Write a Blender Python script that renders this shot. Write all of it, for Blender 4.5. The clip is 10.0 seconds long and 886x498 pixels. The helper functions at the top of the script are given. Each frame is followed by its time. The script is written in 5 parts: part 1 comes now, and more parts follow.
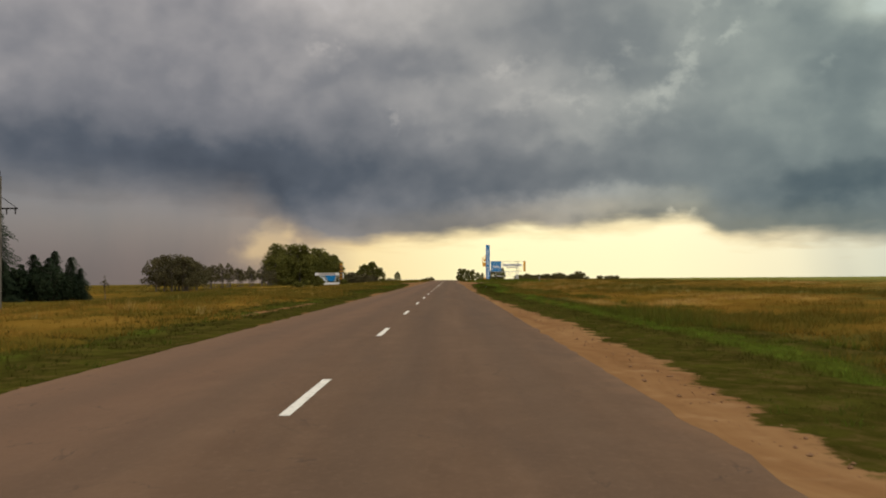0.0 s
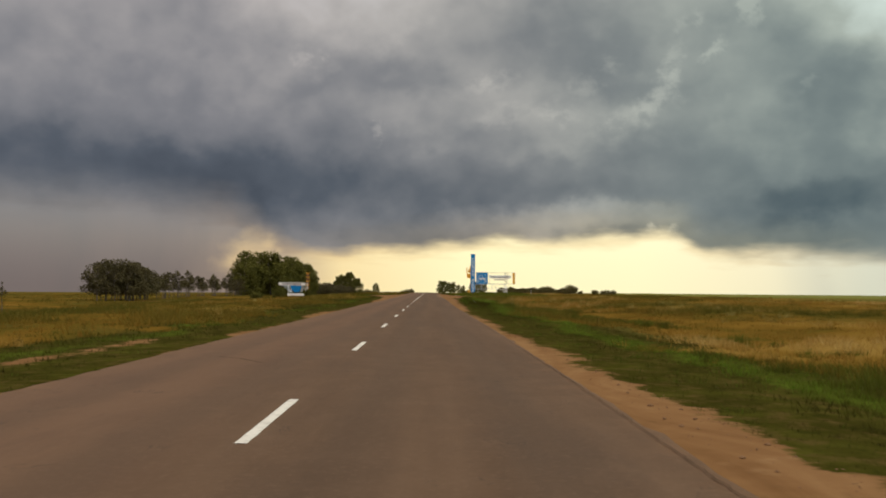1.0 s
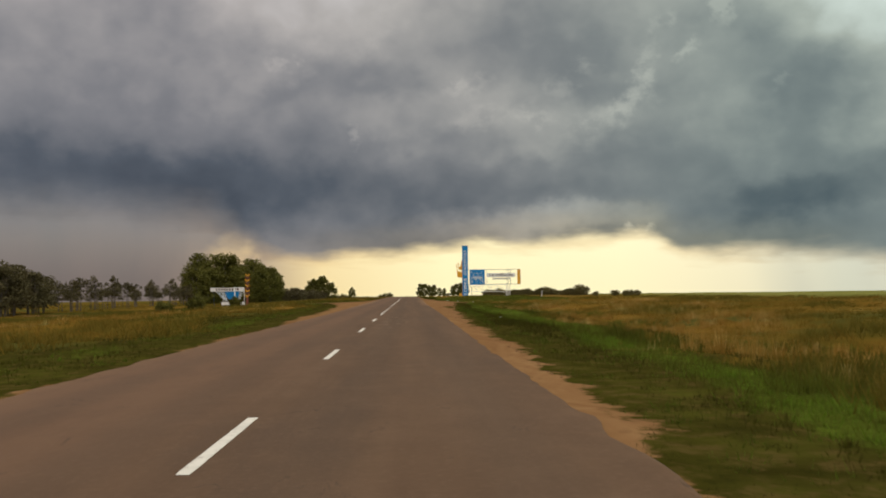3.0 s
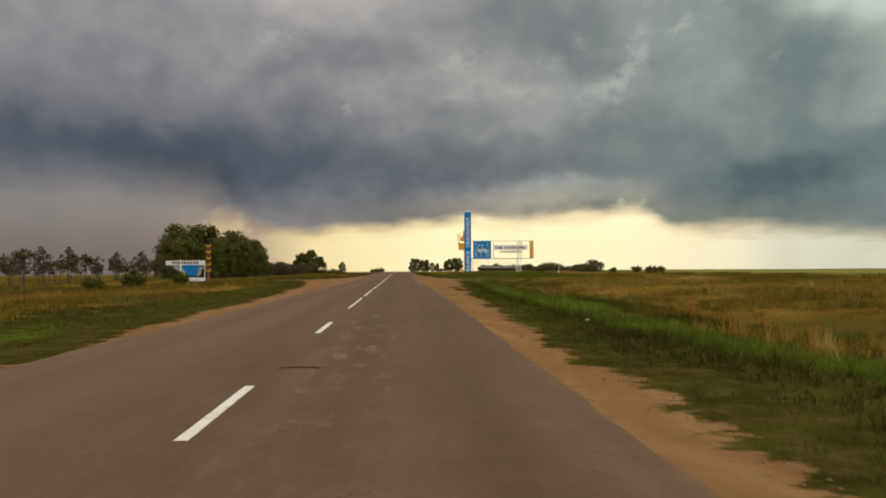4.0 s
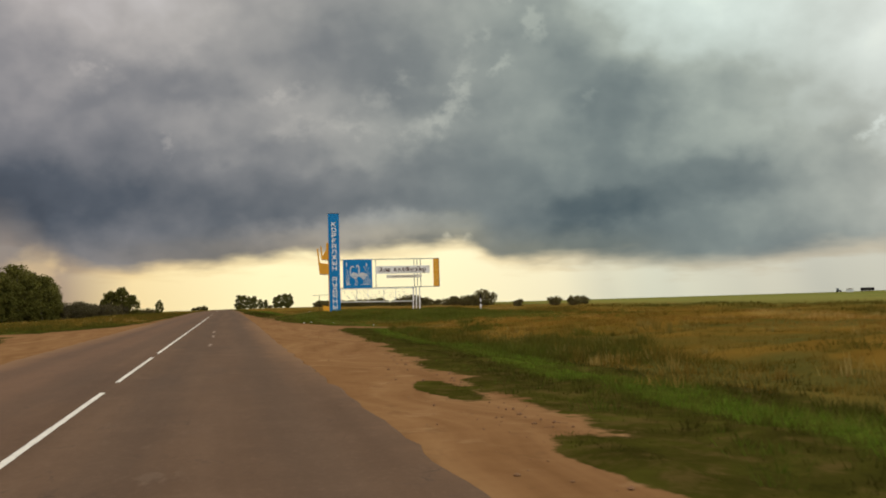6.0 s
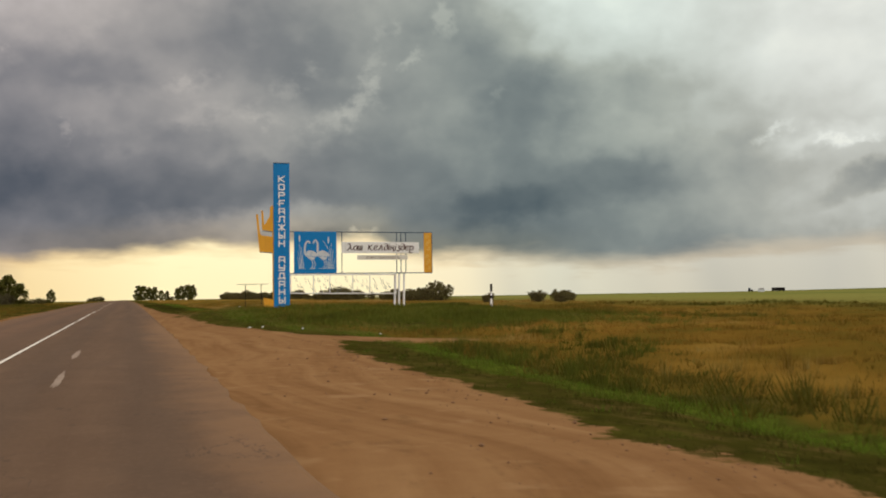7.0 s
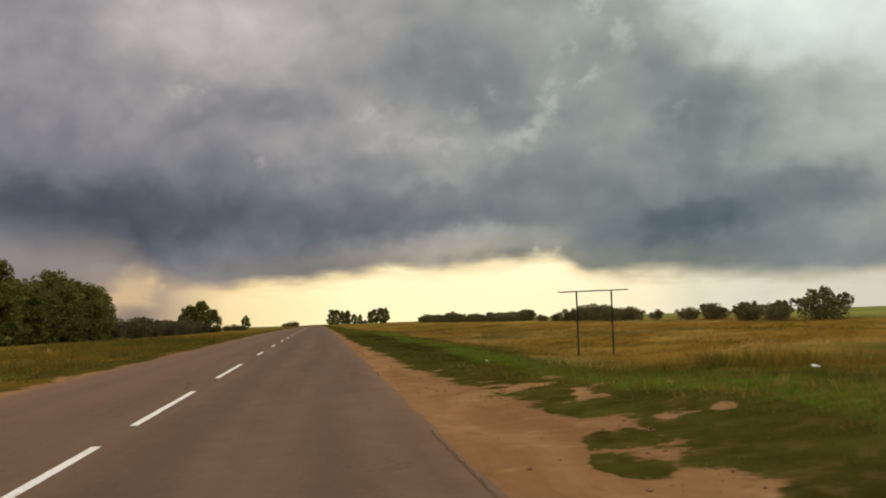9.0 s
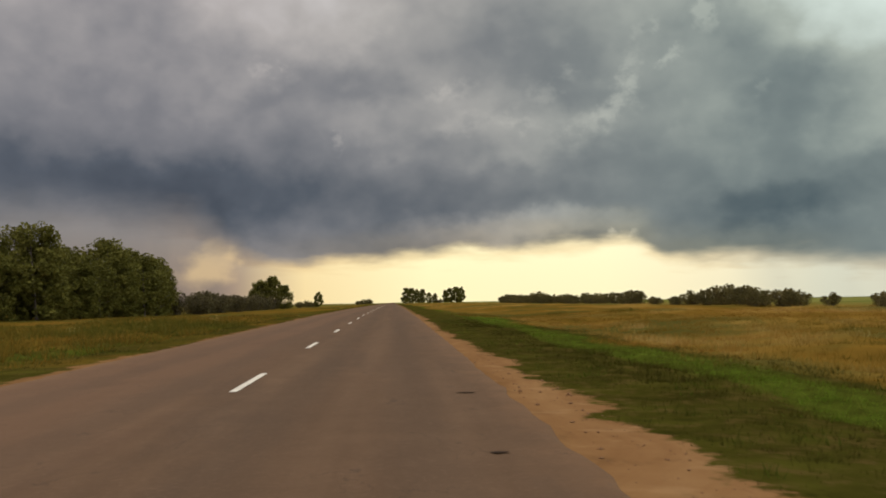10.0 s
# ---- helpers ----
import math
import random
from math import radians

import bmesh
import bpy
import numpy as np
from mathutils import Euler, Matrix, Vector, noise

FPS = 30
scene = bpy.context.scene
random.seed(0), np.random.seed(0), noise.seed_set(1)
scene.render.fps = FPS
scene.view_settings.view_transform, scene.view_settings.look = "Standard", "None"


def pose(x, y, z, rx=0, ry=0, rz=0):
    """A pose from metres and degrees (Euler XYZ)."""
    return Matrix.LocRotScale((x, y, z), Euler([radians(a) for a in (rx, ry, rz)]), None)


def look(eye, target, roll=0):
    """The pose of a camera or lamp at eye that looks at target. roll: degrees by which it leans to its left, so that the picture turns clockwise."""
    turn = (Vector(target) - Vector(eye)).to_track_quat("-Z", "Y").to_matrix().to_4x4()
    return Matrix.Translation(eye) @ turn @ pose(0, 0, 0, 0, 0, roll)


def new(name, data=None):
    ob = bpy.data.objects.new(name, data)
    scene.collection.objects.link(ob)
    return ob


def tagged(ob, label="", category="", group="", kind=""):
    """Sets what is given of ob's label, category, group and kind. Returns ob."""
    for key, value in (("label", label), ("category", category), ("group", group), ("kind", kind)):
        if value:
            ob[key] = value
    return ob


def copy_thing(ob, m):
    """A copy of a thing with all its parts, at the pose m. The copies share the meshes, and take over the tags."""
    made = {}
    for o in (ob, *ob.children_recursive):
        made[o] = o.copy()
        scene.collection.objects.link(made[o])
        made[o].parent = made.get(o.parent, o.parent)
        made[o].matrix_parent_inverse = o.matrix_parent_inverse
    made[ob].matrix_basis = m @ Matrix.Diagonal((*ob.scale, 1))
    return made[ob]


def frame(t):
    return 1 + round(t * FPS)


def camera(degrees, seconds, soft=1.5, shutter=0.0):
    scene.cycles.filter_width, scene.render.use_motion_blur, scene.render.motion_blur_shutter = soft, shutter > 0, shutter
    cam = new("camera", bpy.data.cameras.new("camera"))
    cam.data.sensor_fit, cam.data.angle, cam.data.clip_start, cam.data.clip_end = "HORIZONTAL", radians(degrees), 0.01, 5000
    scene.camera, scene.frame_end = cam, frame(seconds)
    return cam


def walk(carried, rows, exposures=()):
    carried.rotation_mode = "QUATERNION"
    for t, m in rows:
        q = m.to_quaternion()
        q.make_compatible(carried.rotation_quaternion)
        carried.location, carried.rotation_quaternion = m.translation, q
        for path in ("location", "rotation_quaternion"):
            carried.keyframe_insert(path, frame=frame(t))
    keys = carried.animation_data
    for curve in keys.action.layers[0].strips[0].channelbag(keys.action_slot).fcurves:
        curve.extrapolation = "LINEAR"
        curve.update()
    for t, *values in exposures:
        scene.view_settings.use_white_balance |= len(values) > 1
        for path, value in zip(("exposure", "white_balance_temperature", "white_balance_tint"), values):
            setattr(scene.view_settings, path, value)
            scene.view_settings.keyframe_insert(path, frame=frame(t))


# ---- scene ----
cam = camera(47.88, 10.0, soft=1.9, shutter=0.05)
# seconds, x, y, z, tilt, lean, heading
PATH = [
    (0.0, 1.570, 0.000, 1.316, 91.569, -0.386, 0.364),
    (0.2, 1.579, 5.264, 1.322, 92.544, -0.115, 0.270),
    (0.3, 1.582, 7.891, 1.325, 92.396, 0.017, 0.084),
    (0.5, 1.585, 13.121, 1.327, 92.382, 0.292, 0.273),
    (0.7, 1.582, 18.312, 1.326, 91.683, 0.476, 0.299),
    (0.8, 1.579, 20.895, 1.326, 91.610, 0.510, -0.152),
    (1.0, 1.576, 26.045, 1.325, 92.273, 0.493, -0.746),
    (1.2, 1.577, 31.183, 1.331, 91.876, 0.287, -0.206),
    (1.3, 1.579, 33.748, 1.337, 91.225, 0.138, -0.271),
    (1.5, 1.588, 38.868, 1.343, 91.214, -0.030, -0.321),
    (1.7, 1.618, 43.975, 1.339, 91.563, 0.040, -0.392),
    (1.8, 1.638, 46.526, 1.336, 91.461, 0.097, -0.682),
    (2.0, 1.663, 51.629, 1.331, 90.956, 0.148, -0.550),
    (2.2, 1.667, 56.740, 1.330, 91.590, -0.029, -1.537),
    (2.3, 1.668, 59.298, 1.330, 91.888, -0.183, -1.187),
    (2.5, 1.668, 64.417, 1.330, 92.329, -0.479, -0.879),
    (2.7, 1.668, 69.539, 1.330, 92.459, -0.665, -1.980),
    (3.8, 1.682, 97.759, 1.330, 91.664, -0.499, -1.864),
    (4.0, 1.689, 102.903, 1.330, 91.017, -0.294, -2.394),
    (4.2, 1.733, 108.052, 1.326, 91.463, -0.063, -3.374),
    (4.3, 1.772, 110.630, 1.321, 91.755, 0.051, -3.764),
    (4.5, 1.849, 115.796, 1.313, 92.183, 0.274, -4.189),
    (4.7, 1.892, 120.978, 1.308, 92.472, 0.453, -4.390),
    (4.8, 1.901, 123.576, 1.308, 92.457, 0.482, -4.549),
    (5.0, 1.906, 128.788, 1.307, 91.445, 0.279, -8.424),
    (5.2, 1.869, 134.025, 1.319, 92.865, -0.355, -12.070),
    (5.3, 1.837, 136.654, 1.329, 94.144, -0.740, -12.957),
    (5.5, 1.800, 141.935, 1.341, 92.393, -1.323, -12.969),
    (5.7, 1.816, 147.249, 1.338, 93.260, -1.549, -12.231),
    (6.8, 2.213, 176.706, 1.279, 91.097, -0.814, -15.470),
    (7.0, 2.285, 182.031, 1.276, 92.450, -0.660, -17.669),
    (7.2, 2.344, 187.327, 1.290, 93.011, -0.671, -20.078),
    (7.3, 2.371, 189.966, 1.303, 93.872, -0.758, -20.920),
    (7.5, 2.431, 195.231, 1.322, 94.440, -1.045, -20.869),
    (7.7, 2.502, 200.482, 1.327, 94.064, -1.403, -21.082),
    (7.8, 2.534, 203.100, 1.328, 94.020, -1.558, -23.527),
    (8.0, 2.570, 208.308, 1.328, 94.638, -1.705, -27.758),
    (8.2, 2.575, 213.474, 1.328, 95.139, -1.599, -27.327),
    (8.3, 2.577, 216.044, 1.328, 94.447, -1.497, -26.360),
    (8.4, 2.577, 218.608, 1.329, 95.303, -1.394, -23.741),
    (8.5, 2.577, 221.167, 1.329, 95.997, -1.320, -19.766),
    (8.6, 2.570, 223.724, 1.330, 96.241, -1.319, -16.052),
    (8.7, 2.552, 226.282, 1.331, 96.271, -1.392, -13.445),
    (8.8, 2.526, 228.844, 1.332, 95.255, -1.518, -10.513),
    (9.0, 2.469, 233.990, 1.335, 93.834, -1.789, -7.180),
    (9.2, 2.424, 239.180, 1.338, 94.588, -1.757, -4.240),
    (9.3, 2.406, 241.787, 1.339, 94.132, -1.637, -3.579),
    (9.5, 2.376, 247.009, 1.340, 93.726, -1.311, -3.663),
    (9.7, 2.347, 252.227, 1.337, 93.673, -1.028, -3.473),
    (9.8, 2.333, 254.834, 1.335, 94.020, -0.913, -3.224),
    (10.0, 2.304, 260.045, 1.328, 92.768, -0.698, -2.892),
]
walk(cam, [(t, pose(x, y, z, tilt, 0, heading) @ pose(0, 0, 0, 0, 0, lean)) for t, x, y, z, tilt, lean, heading in PATH],
     [(0.0, 0.16, 6500, 10), (4.0, 0.11, 6500, 10), (5.0, 0.11, 6500, 10), (6.5, 0.12, 6560, 12), (7.5, 0.14, 6650, 15), (8.2, 0.19, 6650, 15), (8.7, 0.22, 6600, 14), (9.2, 0.16, 6530, 12), (10.0, 0.14, 6520, 11)])

# ---- world and light ----
world = bpy.data.worlds.new("storm_sky")
scene.world = world
world.use_nodes = True
WT = world.node_tree
WT.nodes.clear()


class Net:
    """Short writing for a node tree: every call returns an output socket."""

    def __init__(self, tree):
        self.t = tree

    def node(self, kind):
        return self.t.nodes.new(kind)

    def put(self, sock, v):
        if isinstance(v, bpy.types.NodeSocket):
            self.t.links.new(v, sock)
        else:
            sock.default_value = v

    def m(self, op, a, b=0.0, c=0.0, clamp=False):
        n = self.node("ShaderNodeMath")
        n.operation, n.use_clamp = op, clamp
        for s, v in zip(n.inputs, (a, b, c)):
            self.put(s, v)
        return n.outputs[0]

    def step(self, v, lo, hi, to_lo=0.0, to_hi=1.0):
        n = self.node("ShaderNodeMapRange")
        n.interpolation_type = "SMOOTHSTEP"
        for s, q in zip(n.inputs, (v, lo, hi, to_lo, to_hi)):
            self.put(s, q)
        return n.outputs[0]

    def noise(self, vec, scale, detail=4.0, rough=0.55, distort=0.0, colour=False):
        n = self.node("ShaderNodeTexNoise")
        self.put(n.inputs["Vector"], vec)
        for k, v in (("Scale", scale), ("Detail", detail), ("Roughness", rough), ("Distortion", distort)):
            n.inputs[k].default_value = v
        return n.outputs["Color" if colour else "Fac"]

    def vec(self, op, a, b=None, scale=None):
        n = self.node("ShaderNodeVectorMath")
        n.operation = op
        self.put(n.inputs[0], a)
        if b is not None:
            self.put(n.inputs[1], b)
        if scale is not None:
            self.put(n.inputs["Scale"], scale)
        return n.outputs[0]

    def xyz(self, x, y, z=0.0):
        n = self.node("ShaderNodeCombineXYZ")
        for s, v in zip(n.inputs, (x, y, z)):
            self.put(s, v)
        return n.outputs[0]

    def split(self, v):
        n = self.node("ShaderNodeSeparateXYZ")
        self.put(n.inputs[0], v)
        return n.outputs

    def ramp(self, f, stops, mode="LINEAR"):
        n = self.node("ShaderNodeValToRGB")
        n.color_ramp.interpolation = mode
        while len(n.color_ramp.elements) < len(stops):
            n.color_ramp.elements.new(0.5)
        for e, (p, c) in zip(n.color_ramp.elements, stops):
            e.position, e.color = p, (*c, 1)
        self.put(n.inputs[0], f)
        return n.outputs[0]

    def mix(self, f, a, b, mode="MIX"):
        n = self.node("ShaderNodeMix")
        n.data_type, n.blend_type = "RGBA", mode
        self.put(n.inputs[0], f)
        for s, v in ((n.inputs[6], a), (n.inputs[7], b)):
            self.put(s, (*v, 1) if isinstance(v, tuple) and len(v) == 3 else v)
        return n.outputs[2]

    def attribute(self, name):
        n = self.node("ShaderNodeAttribute")
        n.attribute_name = name
        return n.outputs["Fac"]

    def curve(self, f, points):
        n = self.node("ShaderNodeFloatCurve")
        c = n.mapping.curves[0]
        while len(c.points) < len(points):
            c.points.new(0.5, 0.5)
        for p, q in zip(c.points, points):
            p.location, p.handle_type = q, "AUTO"
        n.mapping.update()
        self.put(n.inputs[1], f)
        return n.outputs[0]


def lin(r, g, b):
    """A colour from its 0-255 values to linear."""
    return tuple((c / 255 / 12.92) if c < 10 else ((c / 255 + 0.055) / 1.055) ** 2.4 for c in (r, g, b))


W = Net(WT)
way = W.node("ShaderNodeTexCoord").outputs["Generated"]
wx, wy, wz = W.split(way)
az = W.m("DEGREES", W.m("ARCTAN2", wx, wy))
el = W.m("DEGREES", W.m("ARCSINE", wz))
flat = W.xyz(az, el)
# the air's turbulence bends every cloud form
bend1 = W.vec("SUBTRACT", W.noise(W.xyz(W.m("MULTIPLY", az, 0.6), el), 0.22, 2, 0.5, colour=True), (0.5, 0.5, 0.5))
bend2 = W.vec("SUBTRACT", W.noise(W.xyz(az, W.m("MULTIPLY", el, 1.3), 7.0), 0.7, 3, 0.5, colour=True), (0.5, 0.5, 0.5))
bent = W.vec("ADD", W.vec("ADD", flat, W.vec("MULTIPLY", bend1, (6.0, 3.4, 0))), W.vec("MULTIPLY", bend2, (2.4, 1.6, 0)))


def blobs(rows, where):
    total = None
    for a, e, ra, re, turn, amp in rows:
        mp = W.node("ShaderNodeMapping")
        mp.vector_type = "TEXTURE"
        W.put(mp.inputs[0], where)
        mp.inputs[1].default_value = (a, e, 0)
        mp.inputs[2].default_value = (0, 0, radians(turn))
        mp.inputs[3].default_value = (ra, re, 1)
        g = W.node("ShaderNodeTexGradient")
        g.gradient_type = "SPHERICAL"
        W.put(g.inputs[0], mp.outputs[0])
        s = W.step(g.outputs["Fac"], 0.0, 0.8)
        total = W.m("MULTIPLY_ADD", s, amp, total if total is not None else 0.0)
    return total


# heading, height (degrees), half widths, turn, strength (0-255 steps)
DARK = [
    (-15, 6.4, 23, 5.0, 0, -24), (-2, 4.7, 18, 3.6, 0, -13), (-9, 6.4, 11, 2.8, 4, -8), (7, 5.0, 10, 1.8, 6, -7),
    (20.5, 4.7, 10, 1.5, 4, -16), (25, 5.4, 10, 3.0, 12, -18), (43, 6.3, 6.5, 1.1, 20, -36), (-2, 11.5, 9, 3.2, -20, -14),
    (9, 14.5, 8, 4.0, 0, -12), (21.0, 12.5, 4.5, 6.5, 0, -12), (7, 7.4, 10, 2.6, 10, -10), (30, 7.4, 8, 1.6, 18, -10),
    (-23, 6.8, 13, 3.6, 0, -24), (-18, 12, 14, 5, 0, -7), (27, 10.5, 7, 3.0, 10, -14), (29, 3.2, 9, 1.5, 8, -4), (-11, 5.6, 11, 3.2, 0, -13), (2, 5.6, 12, 2.6, 0, -8),
]
LIGHT = [
    (-26, 15.0, 16, 7, 0, 5), (-5.6, 16.4, 8, 3.6, 0, 26), (-7.4, 12.6, 3.0, 1.6, 20, 12), (2, 10.4, 6, 1.9, 14, 18),
    (9, 9.4, 7, 2.4, 10, 18), (26, 17.5, 10, 7, 0, 62), (42, 14.5, 20, 9, 14, 74), (56, 11, 16, 9, 0, 50),
    (39, 8.3, 6, 1.1, 6, 20), (17, 9, 5, 2.6, 0, 8), (7, 3.9, 10, 1.3, 4, 26), (44, 6.0, 14, 5.0, 0, 34), (37, 4.0, 10, 3.0, 0, 20), (51, 5.6, 3.5, 1.5, 25, 50), (28.5, 7.5, 7, 6, 0, 16),
]
WISPS = [
    (12.9, 11.0, 2.2, 1.0, 50, 17), (13.6, 12.6, 1.5, 0.8, 70, 13), (15.9, 13.1, 1.0, 0.6, 55, 16), (14.6, 14.8, 1.1, 0.7, 40, 13), (17.6, 15.7, 1.0, 1.5, 10, 20), (11.4, 9.8, 3.4, 1.2, 22, 11),
    (9.0, 11.6, 1.5, 0.9, 20, 10), (10.2, 12.8, 1.2, 0.7, 0, 9), (16.6, 17.8, 1.9, 0.8, 30, 26), (13.0, 3.5, 1.0, 0.6, 0, 34), (36, 8.6, 1.8, 0.5, 20, 20), (40, 8.0, 2.4, 0.5, 0, 22),
    (3.4, 11.9, 2.2, 0.8, 15, 14), (3.9, 9.9, 2.6, 1.0, 5, 8), (7.2, 10.0, 2.0, 1.0, -10, 11), (-3.2, 8.6, 0.6, 0.8, 0, 15), (-7.0, 13.0, 1.3, 1.0, 0, 12), (21.0, 11.0, 0.8, 0.9, 40, 9),
]
near_bend = W.vec("ADD", flat, W.vec("ADD", W.vec("MULTIPLY", bend1, (1.6, 1.2, 0)), W.vec("ADD", W.vec("MULTIPLY", bend2, (1.8, 1.4, 0)), W.vec("MULTIPLY", W.vec("SUBTRACT", W.noise(W.xyz(az, el, 21.0), 2.2, 4, 0.55, colour=True), (0.5, 0.5, 0.5)), (1.1, 0.9, 0)))))
coarse = W.noise(W.xyz(W.m("MULTIPLY", az, 0.8), W.m("MULTIPLY", el, 1.25), 11.0), 0.16, 1.5, 0.45, 0.2)
billow = W.noise(W.xyz(az, W.m("MULTIPLY", el, 1.2), 3.0), 0.40, 2.5, 0.45, 0.2)
# rounded heads with soft creases between them
heads = W.m("ABSOLUTE", W.m("SUBTRACT", W.noise(W.vec("ADD", W.xyz(az, W.m("MULTIPLY", el, 1.1), 17.0), W.vec("MULTIPLY", bend2, (1.6, 1.6, 0))), 0.26, 2, 0.45), 0.5))
fine = W.noise(W.xyz(az, W.m("MULTIPLY", el, 1.25), 5.0), 1.3, 4, 0.5, 0.1)
light = W.m("ADD", W.m("ADD", blobs(DARK, bent), blobs(LIGHT, bent)), W.m("MULTIPLY", blobs(WISPS, near_bend), W.step(fine, 0.34, 0.60, 0.15, 1.1)))
for tex, amount in ((coarse, 44.0), (billow, 28.0), (fine, 7.0)):
    light = W.m("MULTIPLY_ADD", W.m("SUBTRACT", tex, 0.5), amount, light)
light = W.m("MULTIPLY_ADD", W.m("SUBTRACT", W.step(heads, 0.0, 0.30), 0.4), 9.0, light)
# the cover thins out overhead and behind
turned = W.m("ABSOLUTE", W.m("SUBTRACT", az, 8.0))
light = W.m("ADD", light, W.m("MAXIMUM", W.step(el, 17.0, 40.0, 0, 105), W.step(turned, 48.0, 95.0, 0, 95)))
light = W.m("DIVIDE", W.m("ADD", W.m("MULTIPLY_ADD", W.m("MINIMUM", W.m("SUBTRACT", el, 9.0), 8.0), 1.4, light), 138.0), 255.0, clamp=True)
cloud = W.ramp(light, [(0.18, lin(44, 54, 63)), (0.34, lin(80, 89, 96)), (0.50, lin(121, 125, 126)), (0.66, lin(167, 167, 161)),
                       (0.84, lin(213, 214, 209)), (1.0, lin(248, 247, 237))])
cloud = W.mix(W.step(az, 2.0, 24.0), cloud, W.mix(1.0, cloud, (0.905, 1.035, 1.0), "MULTIPLY"))
cloud = W.mix(W.step(az, 26.0, 40.0), cloud, W.mix(1.0, cloud, (1.07, 0.99, 1.0), "MULTIPLY"))
cloud = W.mix(W.step(az, 16.0, -16.0), cloud, W.mix(1.0, cloud, (1.04, 0.972, 1.035), "MULTIPLY"))

# clear gap under the cloud base, the far air lit from behind
half_turn = W.m("DIVIDE", W.m("ADD", az, 30.0), 100.0, clamp=True)
base = W.m("MULTIPLY", W.curve(half_turn, [(0, .52), (.18, .42), (.215, .26), (.24, .21), (.28, .235), (.326, .275), (.40, .31), (.434, .325),
                                           (.46, .225), (.50, .22), (.58, .175), (.64, .23), (.75, .27), (1, .40)]), 10.0)
rag = W.m("ADD", W.m("MULTIPLY", W.m("SUBTRACT", W.noise(W.xyz(W.m("MULTIPLY", az, 0.45), W.m("MULTIPLY", el, 1.4)), 0.8, 3, 0.5), 0.5), 1.1), W.m("MULTIPLY", W.m("SUBTRACT", W.noise(flat, 0.25, 2), 0.5), 0.5))
under = W.m("SUBTRACT", W.m("ADD", base, rag), el)
veil = W.step(az, -6.5, -11.0)
gap = W.step(under, W.m("SUBTRACT", W.m("MULTIPLY_ADD", veil, -1.7, -0.40), W.step(az, 14, 24, 0, 0.35)), W.m("ADD", W.m("MULTIPLY_ADD", veil, 1.6, 0.55), W.m("SUBTRACT", W.step(az, 14, 24, 0, 0.3), W.step(az, 28, 36, 0, 0.45))))
cloud = W.mix(W.m("MULTIPLY", W.step(under, -2.2, 0.0), W.step(turned, 22.0, 8.0)), cloud, W.mix(1.0, cloud, (1.16, 1.03, 0.86), "MULTIPLY"))
nishita = W.node("ShaderNodeTexSky")
nishita.sky_type, nishita.sun_disc, nishita.dust_density = "NISHITA", False, 4.0
nishita.sun_elevation, nishita.sun_rotation = radians(50), radians(139)
haze = W.ramp(half_turn, [(0.0, lin(103, 93, 92)), (.16, lin(117, 104, 98)), (.21, lin(160, 138, 118)), (.25, lin(240, 216, 160)), (.32, lin(255, 241, 188)),
                          (.42, lin(254, 242, 194)), (.485, lin(240, 230, 192)), (.54, lin(214, 214, 190)), (.60, lin(206, 203, 182)), (.69, lin(189, 189, 175)), (.79, lin(234, 229, 203)), (1.0, lin(230, 232, 222))])
shafts = W.noise(W.xyz(W.m("ADD", az, W.m("MULTIPLY", el, 0.30)), W.m("MULTIPLY", el, 0.10)), 0.17, 2, 0.45)
shade = W.step(az, 16, 24)
haze = W.mix(W.m("MULTIPLY", W.step(shafts, 0.36, 0.72, 0, 0.5), shade), haze, lin(170, 172, 162))
haze = W.mix(W.m("MULTIPLY", W.step(W.noise(W.xyz(W.m("MULTIPLY", az, .8), W.m("MULTIPLY", el, .3)), 0.3, 4), .4, .7, 0, .5), W.step(az, -7, -11)), haze, lin(100, 93, 91))
# warm, uneven light close under the cloud base
streak = W.noise(W.xyz(W.m("MULTIPLY", az, 0.35), W.m("MULTIPLY", el, 2.4), 31.0), 0.8, 4, 0.5)
haze = W.mix(W.m("MULTIPLY", W.step(W.m("ADD", under, W.m("MULTIPLY", W.m("SUBTRACT", streak, 0.5), 1.6)), 1.0, 0.1), 0.5), haze, W.mix(1.0, haze, (0.72, 0.58, 0.46), "MULTIPLY"))
haze = W.mix(0.04, haze, nishita.outputs[0])
glow = blobs([(-10.2, 1.9, 2.6, 1.5, 35, 1.0), (-8.9, 2.5, 1.2, 0.7, 20, 0.7)], W.vec("ADD", flat, W.vec("MULTIPLY", bend2, (2.2, 1.6, 0))))
haze = W.mix(W.m("MULTIPLY", glow, 0.5, clamp=True), haze, lin(236, 204, 150))
sky = W.mix(gap, cloud, haze)
bg = W.node("ShaderNodeBackground")
W.put(bg.inputs[0], sky)
bg.inputs[1].default_value = 1.0
WT.links.new(bg.outputs[0], W.node("ShaderNodeOutputWorld").inputs[0])
world.cycles.sampling_method = "MANUAL"
world.cycles.sample_map_resolution = 1024

sun_data = bpy.data.lights.new("sun", "SUN")
sun_data.energy, sun_data.angle, sun_data.color = 0.7, radians(25), (1.0, 0.95, 0.86)
sun = new("sun", sun_data)
sun.matrix_world = look((60, 120, 110), (0, 190, 0))

# ---- materials ----
def surface(name, rough=0.8, metal=0.0, spec=0.3):
    m = bpy.data.materials.new(name)
    m.use_nodes = True
    n = Net(m.node_tree)
    b = m.node_tree.nodes["Principled BSDF"]
    b.inputs["Roughness"].default_value, b.inputs["Metallic"].default_value = rough, metal
    b.inputs["Specular IOR Level"].default_value = spec
    return m, n, b


